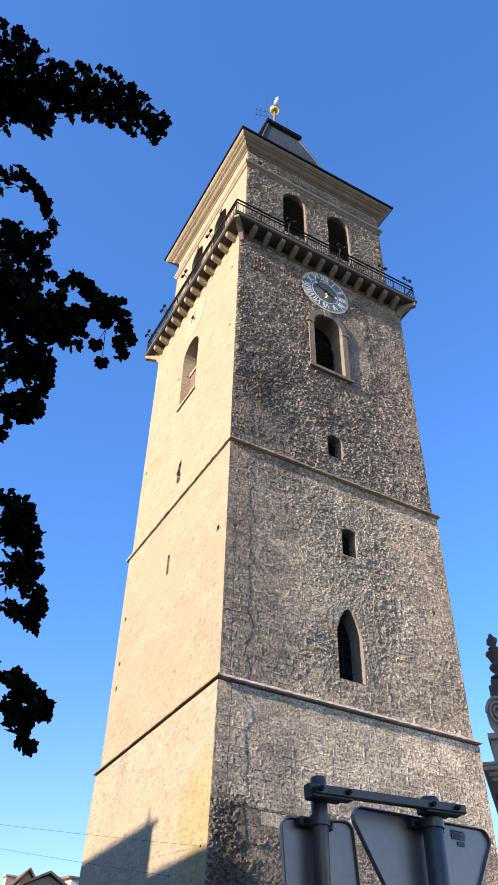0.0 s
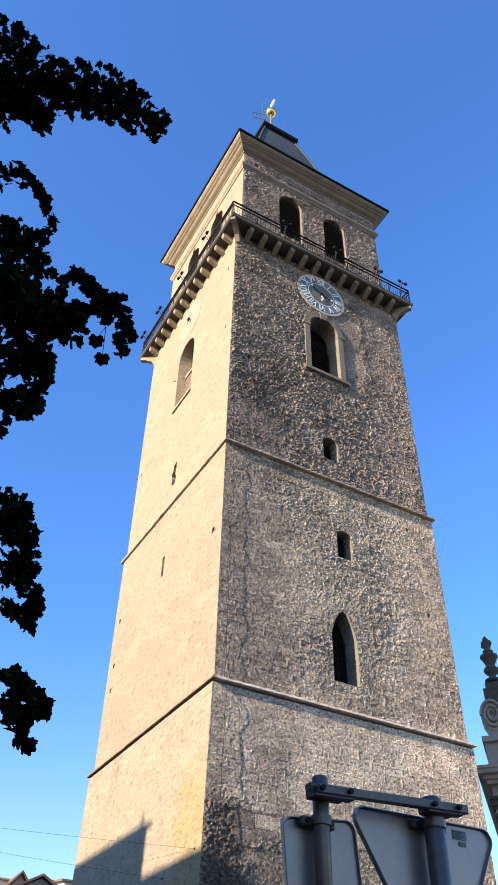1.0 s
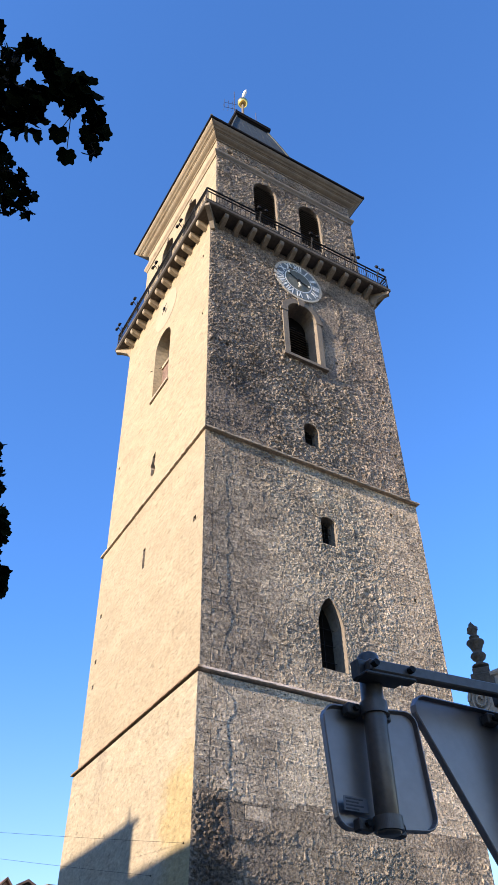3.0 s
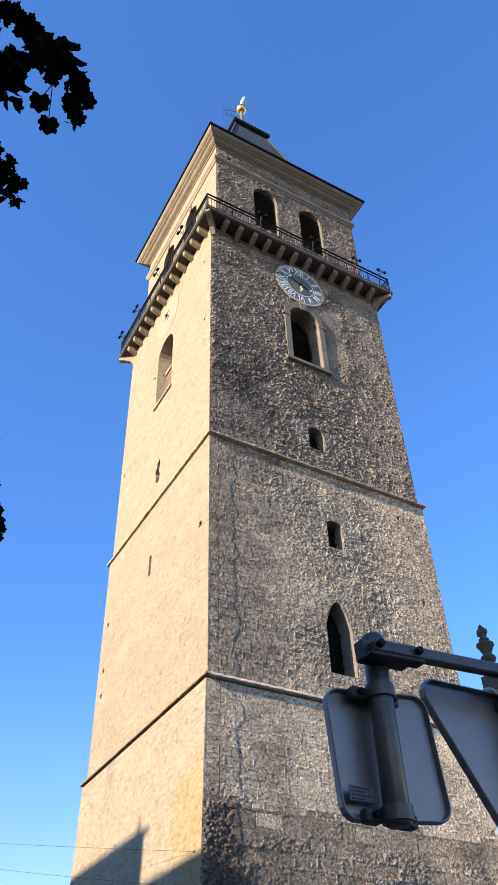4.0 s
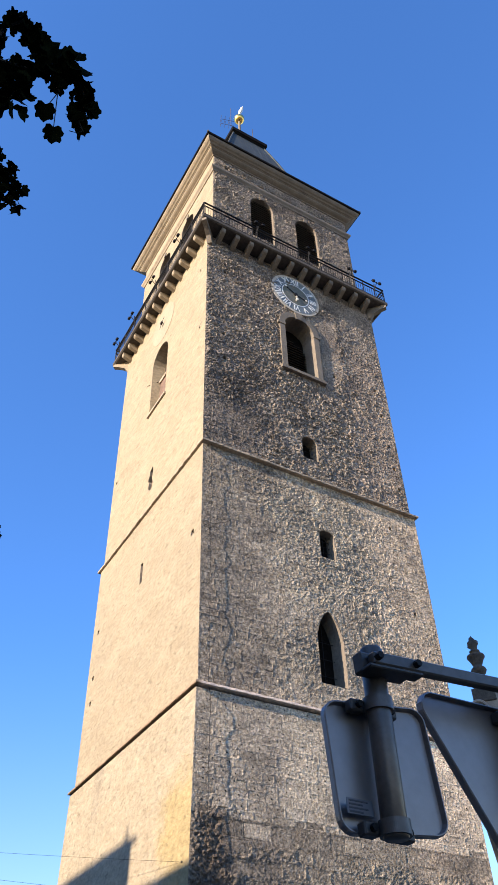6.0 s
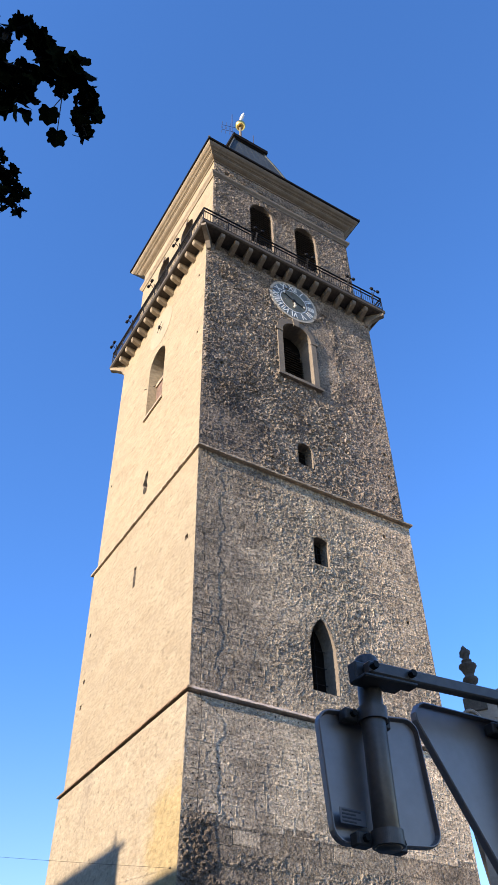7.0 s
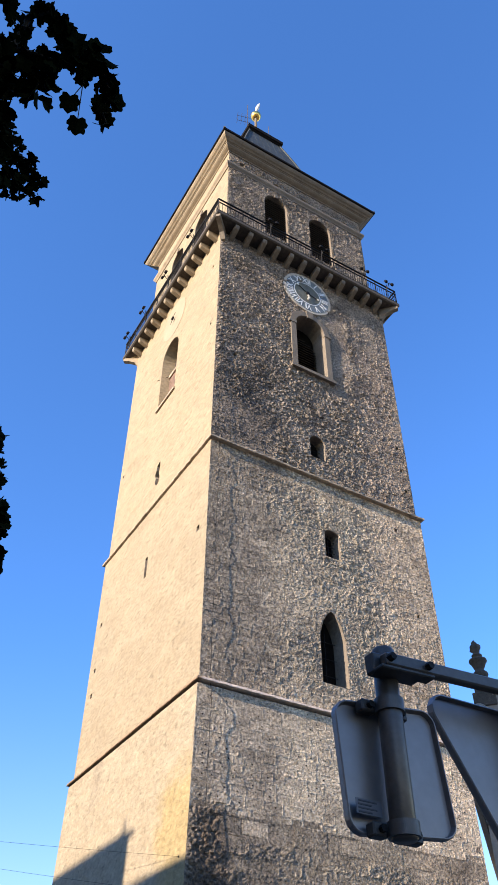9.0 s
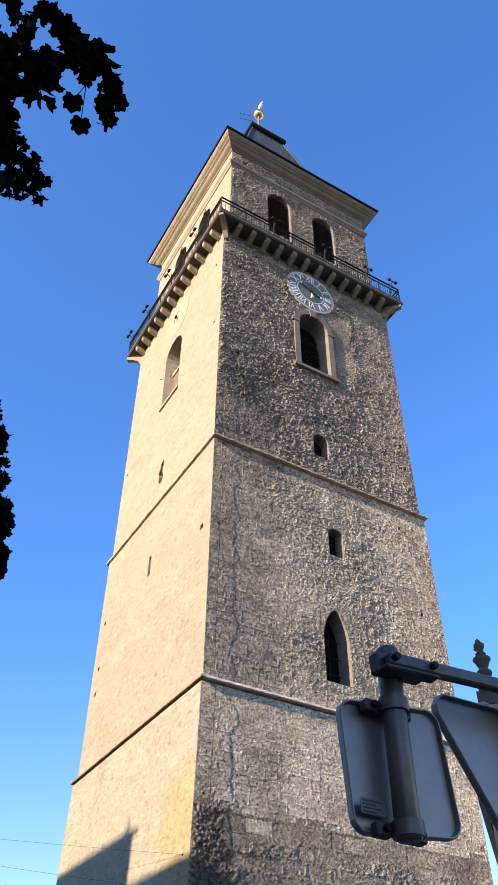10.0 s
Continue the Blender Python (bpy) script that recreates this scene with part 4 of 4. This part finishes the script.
# limb: where it leaves the trunk and how leafy it is, then its twig as (x, y, z, spread of the leaves)
def bough(z0, leafy, *nodes):
    a, ra = Vector((TX, TY - 0.1, z0)), 0.04
    for i, (x, y, z, r) in enumerate(nodes):
        b, r = Vector((x, y, z)), 1.06 * r + 0.002
        rb = max(0.003, 0.014 * (1 - (i + 1) / len(nodes)))
        tube(limbs, a, b, ra, rb, seg=6, cap=False)
        last = nodes[i - 1][3] if i else r
        run = min((b - a).length, 0.5)
        count = int(leafy * (9 + 2900 * r * r + 760 * run * r))
        for _ in range(count):
            t = rng.random() if i else 0.8 + 0.2 * rng.random()
            spread = last + (r - last) * t
            d = Vector((rng.gauss(0, 1), rng.gauss(0, 1), rng.gauss(0, 1))).normalized() * spread * rng.random() ** 0.42
            stalk = b.lerp(a, (1 - t) * min(1.0, 0.5 / max(0.01, (b - a).length)))
            p = stalk + d
            hang = Euler((rng.uniform(0.3, 1.7), rng.uniform(-0.7, 0.7), rng.uniform(0, 6.28))).to_matrix()
            leaf(p, rng.uniform(0.040, 0.072), hang)
            if rng.random() < 0.35:
                tube(limbs, stalk + d * 0.2, p, 0.0020, 0.0014, seg=3, cap=False)
        a, ra = b, rb


# a maple leaf's outline: tips and notches from the stalk round
LOBES = []
for k, (turn, reach) in enumerate(((-150, 0.42), (-128, 0.50), (-112, 0.45), (-92, 0.57), (-76, 0.54), (-66, 0.47), (-52, 0.60), (-40, 0.64), (-30, 0.52), (-16, 0.56), (0, 0.66))):
    LOBES.append((reach * math.sin(radians(turn)), reach * math.cos(radians(turn))))
LOBES = [(0.0, -0.22)] + LOBES + [(-u, w) for u, w in LOBES[-2::-1]]
verts, faces = [], []


def leaf(pos, size, m):
    k, curl = len(verts), rng.uniform(0.1, 0.5)
    verts.append(m @ Vector((0, 0, 0)) + pos)
    for u, w in LOBES:
        u, w = u * rng.uniform(0.94, 1.06), w * rng.uniform(0.94, 1.06)
        verts.append(pos + m @ Vector((u * size, w * size, (curl * abs(u) - curl * w * w) * size)))
    n = len(LOBES)
    for i in range(n):
        faces.append((k, k + 1 + i, k + 1 + (i + 1) % n))


bough(5.6, 1.0, (-12.77, -21.55, 6.75, 0.256), (-12.61, -21.82, 7.01, 0.140), (-12.42, -21.81, 6.96, 0.112))
bough(5.6, 1.0, (-12.68, -21.48, 6.64, 0.220), (-12.47, -21.61, 6.75, 0.171), (-12.31, -21.69, 6.85, 0.218), (-12.14, -21.77, 6.89, 0.174), (-11.97, -21.83, 6.96, 0.176), (-11.79, -21.81, 6.93, 0.155), (-11.64, -21.82, 6.93, 0.140), (-11.54, -21.82, 6.92, 0.094), (-11.53, -21.77, 6.83, 0.039))
bough(5.6, 1.0, (-12.40, -21.59, 6.73, 0.074), (-12.23, -21.55, 6.66, 0.075), (-12.30, -21.55, 6.71, 0.068))
bough(4.6, 0.7, (-12.55, -21.42, 5.89, 0.202), (-12.33, -21.57, 5.93, 0.101), (-12.28, -21.62, 5.95, 0.054), (-12.15, -21.61, 5.91, 0.031), (-12.07, -21.57, 5.85, 0.041), (-11.99, -21.51, 5.78, 0.034), (-12.00, -21.45, 5.72, 0.041))
bough(4.2, 0.85, (-12.42, -21.25, 5.57, 0.233), (-12.22, -21.39, 5.60, 0.113), (-12.11, -21.46, 5.61, 0.093), (-12.03, -21.41, 5.52, 0.107), (-11.94, -21.44, 5.42, 0.073))
bough(3.9, 0.8, (-12.29, -22.00, 4.40, 0.148), (-12.16, -22.12, 4.47, 0.089), (-12.00, -22.06, 4.41, 0.065), (-11.88, -22.09, 4.45, 0.010), (-11.79, -22.10, 4.47, 0.008), (-11.70, -22.12, 4.48, 0.026), (-11.67, -22.09, 4.44, 0.023))
bough(3.9, 0.8, (-11.92, -22.09, 4.44, 0.015), (-11.91, -22.16, 4.54, 0.018), (-11.86, -22.20, 4.56, 0.018), (-11.80, -22.18, 4.54, 0.039), (-11.75, -22.15, 4.52, 0.036), (-11.67, -22.17, 4.52, 0.034), (-11.62, -22.14, 4.48, 0.042), (-11.57, -22.10, 4.43, 0.039), (-11.59, -22.06, 4.40, 0.034), (-11.54, -22.03, 4.35, 0.016))
bough(3.6, 1.0, (-12.26, -21.86, 4.33, 0.176), (-12.08, -21.96, 4.37, 0.121), (-11.95, -22.01, 4.37, 0.096), (-11.86, -22.05, 4.40, 0.071), (-11.80, -22.06, 4.41, 0.056), (-11.82, -21.99, 4.33, 0.044))
bough(3.6, 1.0, (-12.19, -21.79, 4.22, 0.151), (-12.00, -21.89, 4.25, 0.106), (-11.89, -21.94, 4.28, 0.056), (-11.88, -21.85, 4.17, 0.056), (-11.85, -21.79, 4.08, 0.043), (-11.94, -21.76, 4.09, 0.086), (-11.94, -21.66, 3.97, 0.023))
bough(4.8, 1.0, (-12.43, -20.85, 5.70, 0.251), (-12.08, -20.84, 5.81, 0.186), (-11.85, -20.75, 5.73, 0.121), (-11.71, -20.76, 5.74, 0.084), (-11.62, -20.74, 5.70, 0.046))
bough(3.3, 1.5, (-12.00, -19.77, 4.77, 0.263), (-11.57, -19.76, 4.98, 0.095), (-11.42, -19.78, 4.97, 0.048), (-11.45, -19.60, 4.83, 0.168), (-11.34, -19.66, 4.85, 0.072), (-11.24, -19.53, 4.69, 0.081), (-11.37, -19.44, 4.64, 0.153), (-11.16, -19.45, 4.54, 0.072), (-11.12, -19.40, 4.43, 0.064), (-11.20, -19.37, 4.42, 0.056), (-11.11, -19.35, 4.31, 0.052), (-11.36, -19.35, 4.46, 0.056))
bough(2.6, 1.0, (-11.89, -21.44, 2.97, 0.151), (-11.64, -21.51, 2.98, 0.031), (-11.57, -21.51, 2.96, 0.038), (-11.52, -21.49, 2.93, 0.024), (-11.44, -21.44, 2.90, 0.020), (-11.49, -21.44, 2.89, 0.033), (-11.59, -21.45, 2.89, 0.066), (-11.51, -21.42, 2.81, 0.033), (-11.49, -21.40, 2.76, 0.031))
bough(4.8, 1.0, (-12.36, -20.90, 5.79, 0.181), (-11.91, -20.88, 5.82, 0.105), (-11.73, -20.87, 5.83, 0.076), (-11.67, -20.81, 5.78, 0.061))
bough(3.6, 1.0, (-12.12, -21.78, 4.19, 0.126), (-11.94, -21.89, 4.24, 0.061), (-11.87, -21.93, 4.27, 0.056), (-11.85, -21.85, 4.16, 0.046))
# the rest of the crown, round the head of the trunk
for k in range(16):
    turn, up = 2.4 * k, 5.2 + 0.26 * k
    reach = 1.25 - 0.05 * abs(k - 6)
    x, y = TX - 0.75 + reach * math.cos(turn), TY + 0.5 + reach * math.sin(turn)
    bough(up - 0.9, 0.3, (x, y, up, 0.55), (x + 0.35 * math.cos(turn), y + 0.35 * math.sin(turn), up + 0.3, 0.45))
# two larger leaves hanging side by side on long stalks
for tip, size in (((-11.694, -22.048, 4.366), 0.068), ((-11.645, -22.020, 4.297), 0.064)):
    tube(limbs, (-11.673, -22.090, 4.427), tip, 0.0018, 0.0015, seg=4, cap=False)
    leaf(Vector(tip), size, Matrix(((0.97, 0.24, 0), (-0.22, 0.86, 0.45), (0.11, -0.44, 0.89))))
tagged(part("branchwork", limbs, BARK, tree), kind="stuff")
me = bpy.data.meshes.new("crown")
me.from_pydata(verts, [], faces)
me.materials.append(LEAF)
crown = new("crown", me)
crown.parent = tree
tagged(crown, kind="stuff")


# ---- houses ----
def house(name, x0, x1, y0, y1, eave, ridge, axis, label, wallmat=WHITE, chimneys=()):
    ob = tagged(new(name), label, "house")
    bm = bmesh.new()
    box(bm, x0, x1, y0, y1, 0, eave)
    if axis == "x":
        for x in (x0, x1):
            v = [bm.verts.new(p) for p in ((x, y0, eave), (x, y1, eave), (x, (y0 + y1) / 2, ridge - 0.1))]
            bm.faces.new(v)
    else:
        for y in (y0, y1):
            v = [bm.verts.new(p) for p in ((x0, y, eave), (x1, y, eave), ((x0 + x1) / 2, y, ridge - 0.1))]
            bm.faces.new(v)
    part("wall", bm, wallmat, ob)
    o = 0.4
    for s in (-1, 1):
        bm = bmesh.new()
        if axis == "x":
            ym = (y0 + y1) / 2
            ye = y0 - o if s < 0 else y1 + o
            q = [(x0 - o, ye, eave - 0.15), (x1 + o, ye, eave - 0.15), (x1 + o, ym, ridge), (x0 - o, ym, ridge)]
        else:
            xm = (x0 + x1) / 2
            xe = x0 - o if s < 0 else x1 + o
            q = [(xe, y0 - o, eave - 0.15), (xe, y1 + o, eave - 0.15), (xm, y1 + o, ridge), (xm, y0 - o, ridge)]
        a = [bm.verts.new(p) for p in q]
        b = [bm.verts.new((p[0], p[1], p[2] + 0.18)) for p in q]
        for i in range(4):
            bm.faces.new((a[i], a[(i + 1) % 4], b[(i + 1) % 4], b[i]))
        bm.faces.new(a)
        bm.faces.new(b)
        part("roof", bm, TILE, ob)
    for cx, cy, top in chimneys:
        bm = bmesh.new()
        box(bm, cx - 0.4, cx + 0.4, cy - 0.4, cy + 0.4, eave, top, 0.03)
        box(bm, cx - 0.48, cx + 0.48, cy - 0.48, cy + 0.48, top, top + 0.15, 0.02)
        part("chimney", bm, WHITE, ob)
    return ob


house("town_house", 5.7, 9.5, 43.0, 46.8, 15.9, 16.95, "y", "cream house with a low brown tiled gable roof", WHITE, ((8.3, 44.0, 16.85),))
house("town_house", 5.0, 9.4, 47.5, 58.0, 15.2, 18.0, "y", "plastered house with a steep dark tiled roof", WHITE, ((6.0, 48.5, 17.5),))
house("town_house", 14.6, 24.0, 59.0, 70.0, 20.6, 21.2, "x", "white house beyond the tower", PALEWALL)
house("town_house", -5.0, 4.7, 47.5, 58.0, 12.6, 15.6, "y", "plastered house with a red-brown tiled roof", WHITE)
# the row across the square whose roofline throws its shade on the foot of the tower
TALL_HOUSE = house("town_house", -48.0, -36.0, -0.45, 40.0, 24.0, 26.4, "y", "tall plastered house closing the square", WHITE)
house("town_house", -48.0, -36.0, -60.0, -0.75, 22.2, 24.4, "y", "tall plastered house closing the square", WHITE)

bm = bmesh.new()
v = [bm.verts.new(p) for p in ((-42.3, -0.90, 26.0), (-41.7, -0.90, 26.0), (-41.7, -0.45, 26.0), (-42.3, -0.45, 26.0), (-42.0, -0.88, 27.2))]
bm.faces.new(v[:4])
for i in range(4):
    bm.faces.new((v[i], v[(i + 1) % 4], v[4]))
part("roof_spike", bm, TILE, TALL_HOUSE)


# ---- the church beside the tower ----
church = tagged(new("church"), "pale grey baroque church gable with scroll and stone urn", "church")
CY = 6.9


def slab(name, outline, y0, y1, mat=None, parent=None, label=""):
    bm = bmesh.new()
    prism(bm, outline, y0, y1, lambda u, z, d: Vector((u, CY + d, z)))
    return part(name, bm, mat or CHURCH, parent or church, label)


CHURCH = material("grey_church_plaster", (0.39, 0.34, 0.29), 0.85, var=0.12, scale=(0.6, 6.0), bump=0.3, stain=(0.25, 0.22, 0.19), stain_scale=0.8, stain_amount=0.5)
URN = material("dark_weathered_urn_stone", (0.085, 0.075, 0.065), 0.9, var=0.25, scale=(2.0, 9.0), bump=0.6)
slab("wall", [(20.15, 0), (44, 0), (44, 16.3), (20.15, 16.3)], 0.0, 25.0)
for z0, z1, o in ((14.6, 14.8, 0.12), (15.0, 15.15, 0.1), (15.15, 15.45, 0.2), (15.45, 15.6, 0.28)):
    slab("capital", [(20.15 - o, z0), (21.6, z0), (21.6, z1), (20.15 - o, z1)], -o, 1.5, URN)
for z0, z1, o in ((16.2, 16.4, 0.3), (16.4, 16.62, 0.5), (16.62, 16.85, 0.8), (16.85, 17.0, 0.88)):
    slab("cornice", [(20.15 - o, z0), (44, z0), (44, z1), (20.15 - o, z1)], -o, 25.0)
slab("attic_wall", [(20.2, 17.2), (44, 17.2), (44, 19.0), (20.2, 19.0)], 0.0, 3.0)
slab("attic_ledge", [(20.05, 18.85), (44, 18.85), (44, 19.15), (20.05, 19.15)], -0.25, 3.0)
curve = [(22.3 + 9.7 * t, 21.75 + 1.2 * t + 6.5 * t ** 2.0) for t in np.linspace(0, 1, 14)]
slab("gable", [(20.6, 19.15), (44, 19.15), (44, 29.5), (32.0, 29.5)] + curve[::-1] + [(21.2, 21.4), (20.6, 21.0)], 0.0, 1.2)
bm = bmesh.new()
for (a, b), (c, d) in zip(curve, curve[1:]):
    tube(bm, (a, CY - 0.02, b), (c, CY - 0.02, d), 0.16, seg=8, cap=False)
part("gable_moulding", bm, CHURCH, church)
slab("panel_line", [(22.9, 20.6), (30.0, 20.6), (30.0, 25.2), (26.5, 22.9), (22.9, 22.0)], -0.03, 0.0)
bm = bmesh.new()
k, pr = 46, None
for i in range(k):
    a = i / k * 2.6 * 2 * math.pi
    r = 0.86 - 0.74 * i / k
    p = Vector((21.15 - r * math.cos(a), CY - 0.1 - 0.1 * i / k, 20.35 + r * math.sin(a)))
    if pr is not None:
        tube(bm, pr, p, 0.115 - 0.0008 * i, seg=7)
    pr = p
part("scroll", bm, CHURCH, church, "curled stone scroll")
bm = bmesh.new()
lathe(bm, [(0.86, 0.0), (0.9, 0.02), (0.9, 1.1), (0.86, 1.2)], (0, 0, 0), 32)
for v in bm.verts:
    v.co = Vector((21.15 + v.co.x, CY - 0.06 + v.co.z, 20.35 + v.co.y))
part("scroll_drum", bm, CHURCH, church)
bm = bmesh.new()
box(bm, 21.15, 22.4, CY - 0.1, CY + 1.1, 21.1, 21.9, 0.04)
box(bm, 21.3, 22.25, CY + 0.05, CY + 0.95, 21.9, 22.3, 0.05)
part("urn_pedestal", bm, URN, church)
bm = bmesh.new()
lathe(bm, [(0.46, 22.25), (0.48, 22.35), (0.22, 22.5), (0.2, 22.62), (0.38, 22.78), (0.45, 22.95), (0.4, 23.06), (0.24, 23.2), (0.28, 23.3), (0.44, 23.66), (0.52, 23.76),
           (0.5, 23.86), (0.26, 23.92), (0.18, 24.0), (0.3, 24.1), (0.3, 24.16), (0.17, 24.22), (0.21, 24.35), (0.29, 24.55), (0.27, 24.72), (0.17, 24.88), (0.09, 24.94), (0.04, 25.1)], (21.8, CY + 0.5, 0.2), 18)
for v in bm.verts:
    if v.co.z > 24.6:
        v.co.x += 0.09 * math.sin(v.co.z * 17 + v.co.y * 9)
        v.co.z += 0.10 * math.sin(v.co.x * 14 + v.co.y * 11)
part("urn", bm, URN, church, "dark weathered stone urn with a flame", smooth=True)

# the church front stands turned to the square
PIVOT = Vector((20.15, CY, 0))
TURN = Matrix.Translation(PIVOT) @ Matrix.Rotation(radians(-48), 4, "Z") @ Matrix.Translation((0, 0, -0.55))
for ob in church.children:
    if ob.name.startswith("urn"):
        shift = Matrix.Translation((-0.3 * (21.95 - PIVOT.x), 0, 0)) @ Matrix.Translation(-PIVOT)
    else:
        shift = Matrix.Diagonal((0.7, 1, 1, 1)) @ Matrix.Translation(-PIVOT)
    if ob.name.startswith(("cornice", "capital", "wall")):
        shift = Matrix.Translation((0, 0, 0.42)) @ shift
    ob.data.transform(TURN @ shift)

# ---- wires to the tower ----
for a, b, sag in (((-0.05, 0.58, 8.76), (-13.5, 46.0, 20.6), 0.3), ((-0.06, 2.93, 8.33), (-12.6, 46.0, 19.9), 0.3)):
    bm = bmesh.new()
    a, b = Vector(a), Vector(b)
    pts = [a.lerp(b, t) - Vector((0, 0, sag * 4 * t * (1 - t))) for t in np.linspace(0, 1, 14)]
    for p, q in zip(pts, pts[1:]):
        tube(bm, p, q, 0.005, seg=5, cap=False)
    bmesh.ops.create_uvsphere(bm, u_segments=8, v_segments=6, radius=0.03, matrix=Matrix.Translation(a))
    tagged(mesh_ob("cable", bm, IRON), "thin dark overhead cable fixed to the tower wall", "cable", "overhead cables")
house("town_house", -24.0, -11.0, 46.0, 58.0, 20.0, 24.0, "y", "plastered house behind the trees", WHITE)

# ---- lightning conductor, standing off the wall ----
bm = bmesh.new()
pr = None
wr = random.Random(9)
for k in range(66):
    z = 8.9 + k * 0.5
    ins = S0 if z < 14.3 else S1 if z < 26.1 else S2
    p = Vector((lean(0.58, z) + wr.uniform(-0.02, 0.02), ins - 0.10 - wr.uniform(0, 0.05), z))
    if pr is not None:
        tube(bm, pr, p, 0.009, seg=5, cap=False)
    if k % 5 == 0:
        tube(bm, p, (p.x, ins + 0.02, p.z), 0.012, seg=5)
    pr = p
part("lightning_conductor", bm, IRON, tower, "thin lightning conductor wire")

# ---- stones of the front wall ----
PROTO = []
prng = random.Random(3)
for k in range(28):
    bm = bmesh.new()
    j = lambda s: prng.uniform(-s, s)
    back = [bm.verts.new((sx * 0.5 + j(0.02), 0.06, sz * 0.5 + j(0.03))) for sx, sz in ((-1, -1), (1, -1), (1, 1), (-1, 1))]
    fr = [bm.verts.new((sx * 0.45 + j(0.03), -0.007 + j(0.0035), sz * 0.43 + j(0.05))) for sx, sz in ((-1, -1), (1, -1), (1, 1), (-1, 1))]
    mid = bm.verts.new((j(0.2), -0.010 + j(0.004), j(0.2)))
    for i in range(4):
        bm.faces.new((back[i], back[(i + 1) % 4], fr[(i + 1) % 4], fr[i]))
        bm.faces.new((fr[i], fr[(i + 1) % 4], mid))
    bmesh.ops.recalc_face_normals(bm, faces=bm.faces)
    me = bpy.data.meshes.new("stone_block")
    bm.to_mesh(me)
    bm.free()
    me.materials.append(ASHLAR_BLOCK)
    PROTO.append(me)


def block_matrix(c, cz, w, h, y, turn):
    return Matrix.Translation((lean(c, cz), y, cz)) @ Matrix.Rotation(radians(turn), 4, "Y") @ Matrix.Diagonal((w - 0.03, 1, h - 0.03, 1))


lay = random.Random(12)
PROTO_LOW = []
for me in PROTO:
    PROTO_LOW.append(me.copy())
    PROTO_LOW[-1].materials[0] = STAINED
upper = [r for r in ROWS0_LOW if r[1] > 8.2]
for c, cz, w, h, turn, k in (ROWS0 + upper)[:300]:
    ob = new("stone_block", (PROTO_LOW if cz < 10.1 + 0.5 * math.sin(c * 1.7) else PROTO)[k])
    ob.parent = wall_0 if cz > 10.1 else footing
    ob.matrix_basis = block_matrix(c, cz, w, h, S0 + lay.uniform(0.008, 0.016), turn * 0.5)


def joined(name, rows, parent, mat, inset):
    vs, fs = [], []
    for c, cz, w, h, turn, k in rows:
        m, n = block_matrix(c, cz, w, h, inset + lay.uniform(0.004, 0.03), turn), len(vs)
        vs += [m @ v.co for v in PROTO[k].vertices]
        fs += [tuple(i + n for i in p.vertices) for p in PROTO[k].polygons]
    me = bpy.data.meshes.new(name)
    me.from_pydata(vs, [], fs)
    me.materials.append(mat)
    ob = new(name, me)
    ob.parent = parent
    tagged(ob, kind="stuff")


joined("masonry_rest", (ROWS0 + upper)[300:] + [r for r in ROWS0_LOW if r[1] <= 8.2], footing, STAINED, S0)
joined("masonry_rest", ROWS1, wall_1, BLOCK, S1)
joined("masonry_rest", ROWS2, wall_2, DARKBLOCK, S2)
joined("masonry_rest", ROWS3, wall_3, DARKBLOCK, S3)

# drill holes left in the ashlar: solid plugs, with the shade inside painted black
bm = bmesh.new()
for c, cz, w, h, turn, k in ROWS0:
    if lay.random() < 0.75 and cz > 10.4:
        x, z, q = c + lay.uniform(-0.1, 0.1), cz + lay.uniform(-0.05, 0.05), lay.uniform(0.018, 0.03)
        tube(bm, (lean(x, z), S0 + 0.05, z), (lean(x, z), S0 - 0.003, z), q, seg=6)
tagged(part("drill_hole", bm, DARK, wall_0), kind="stuff")
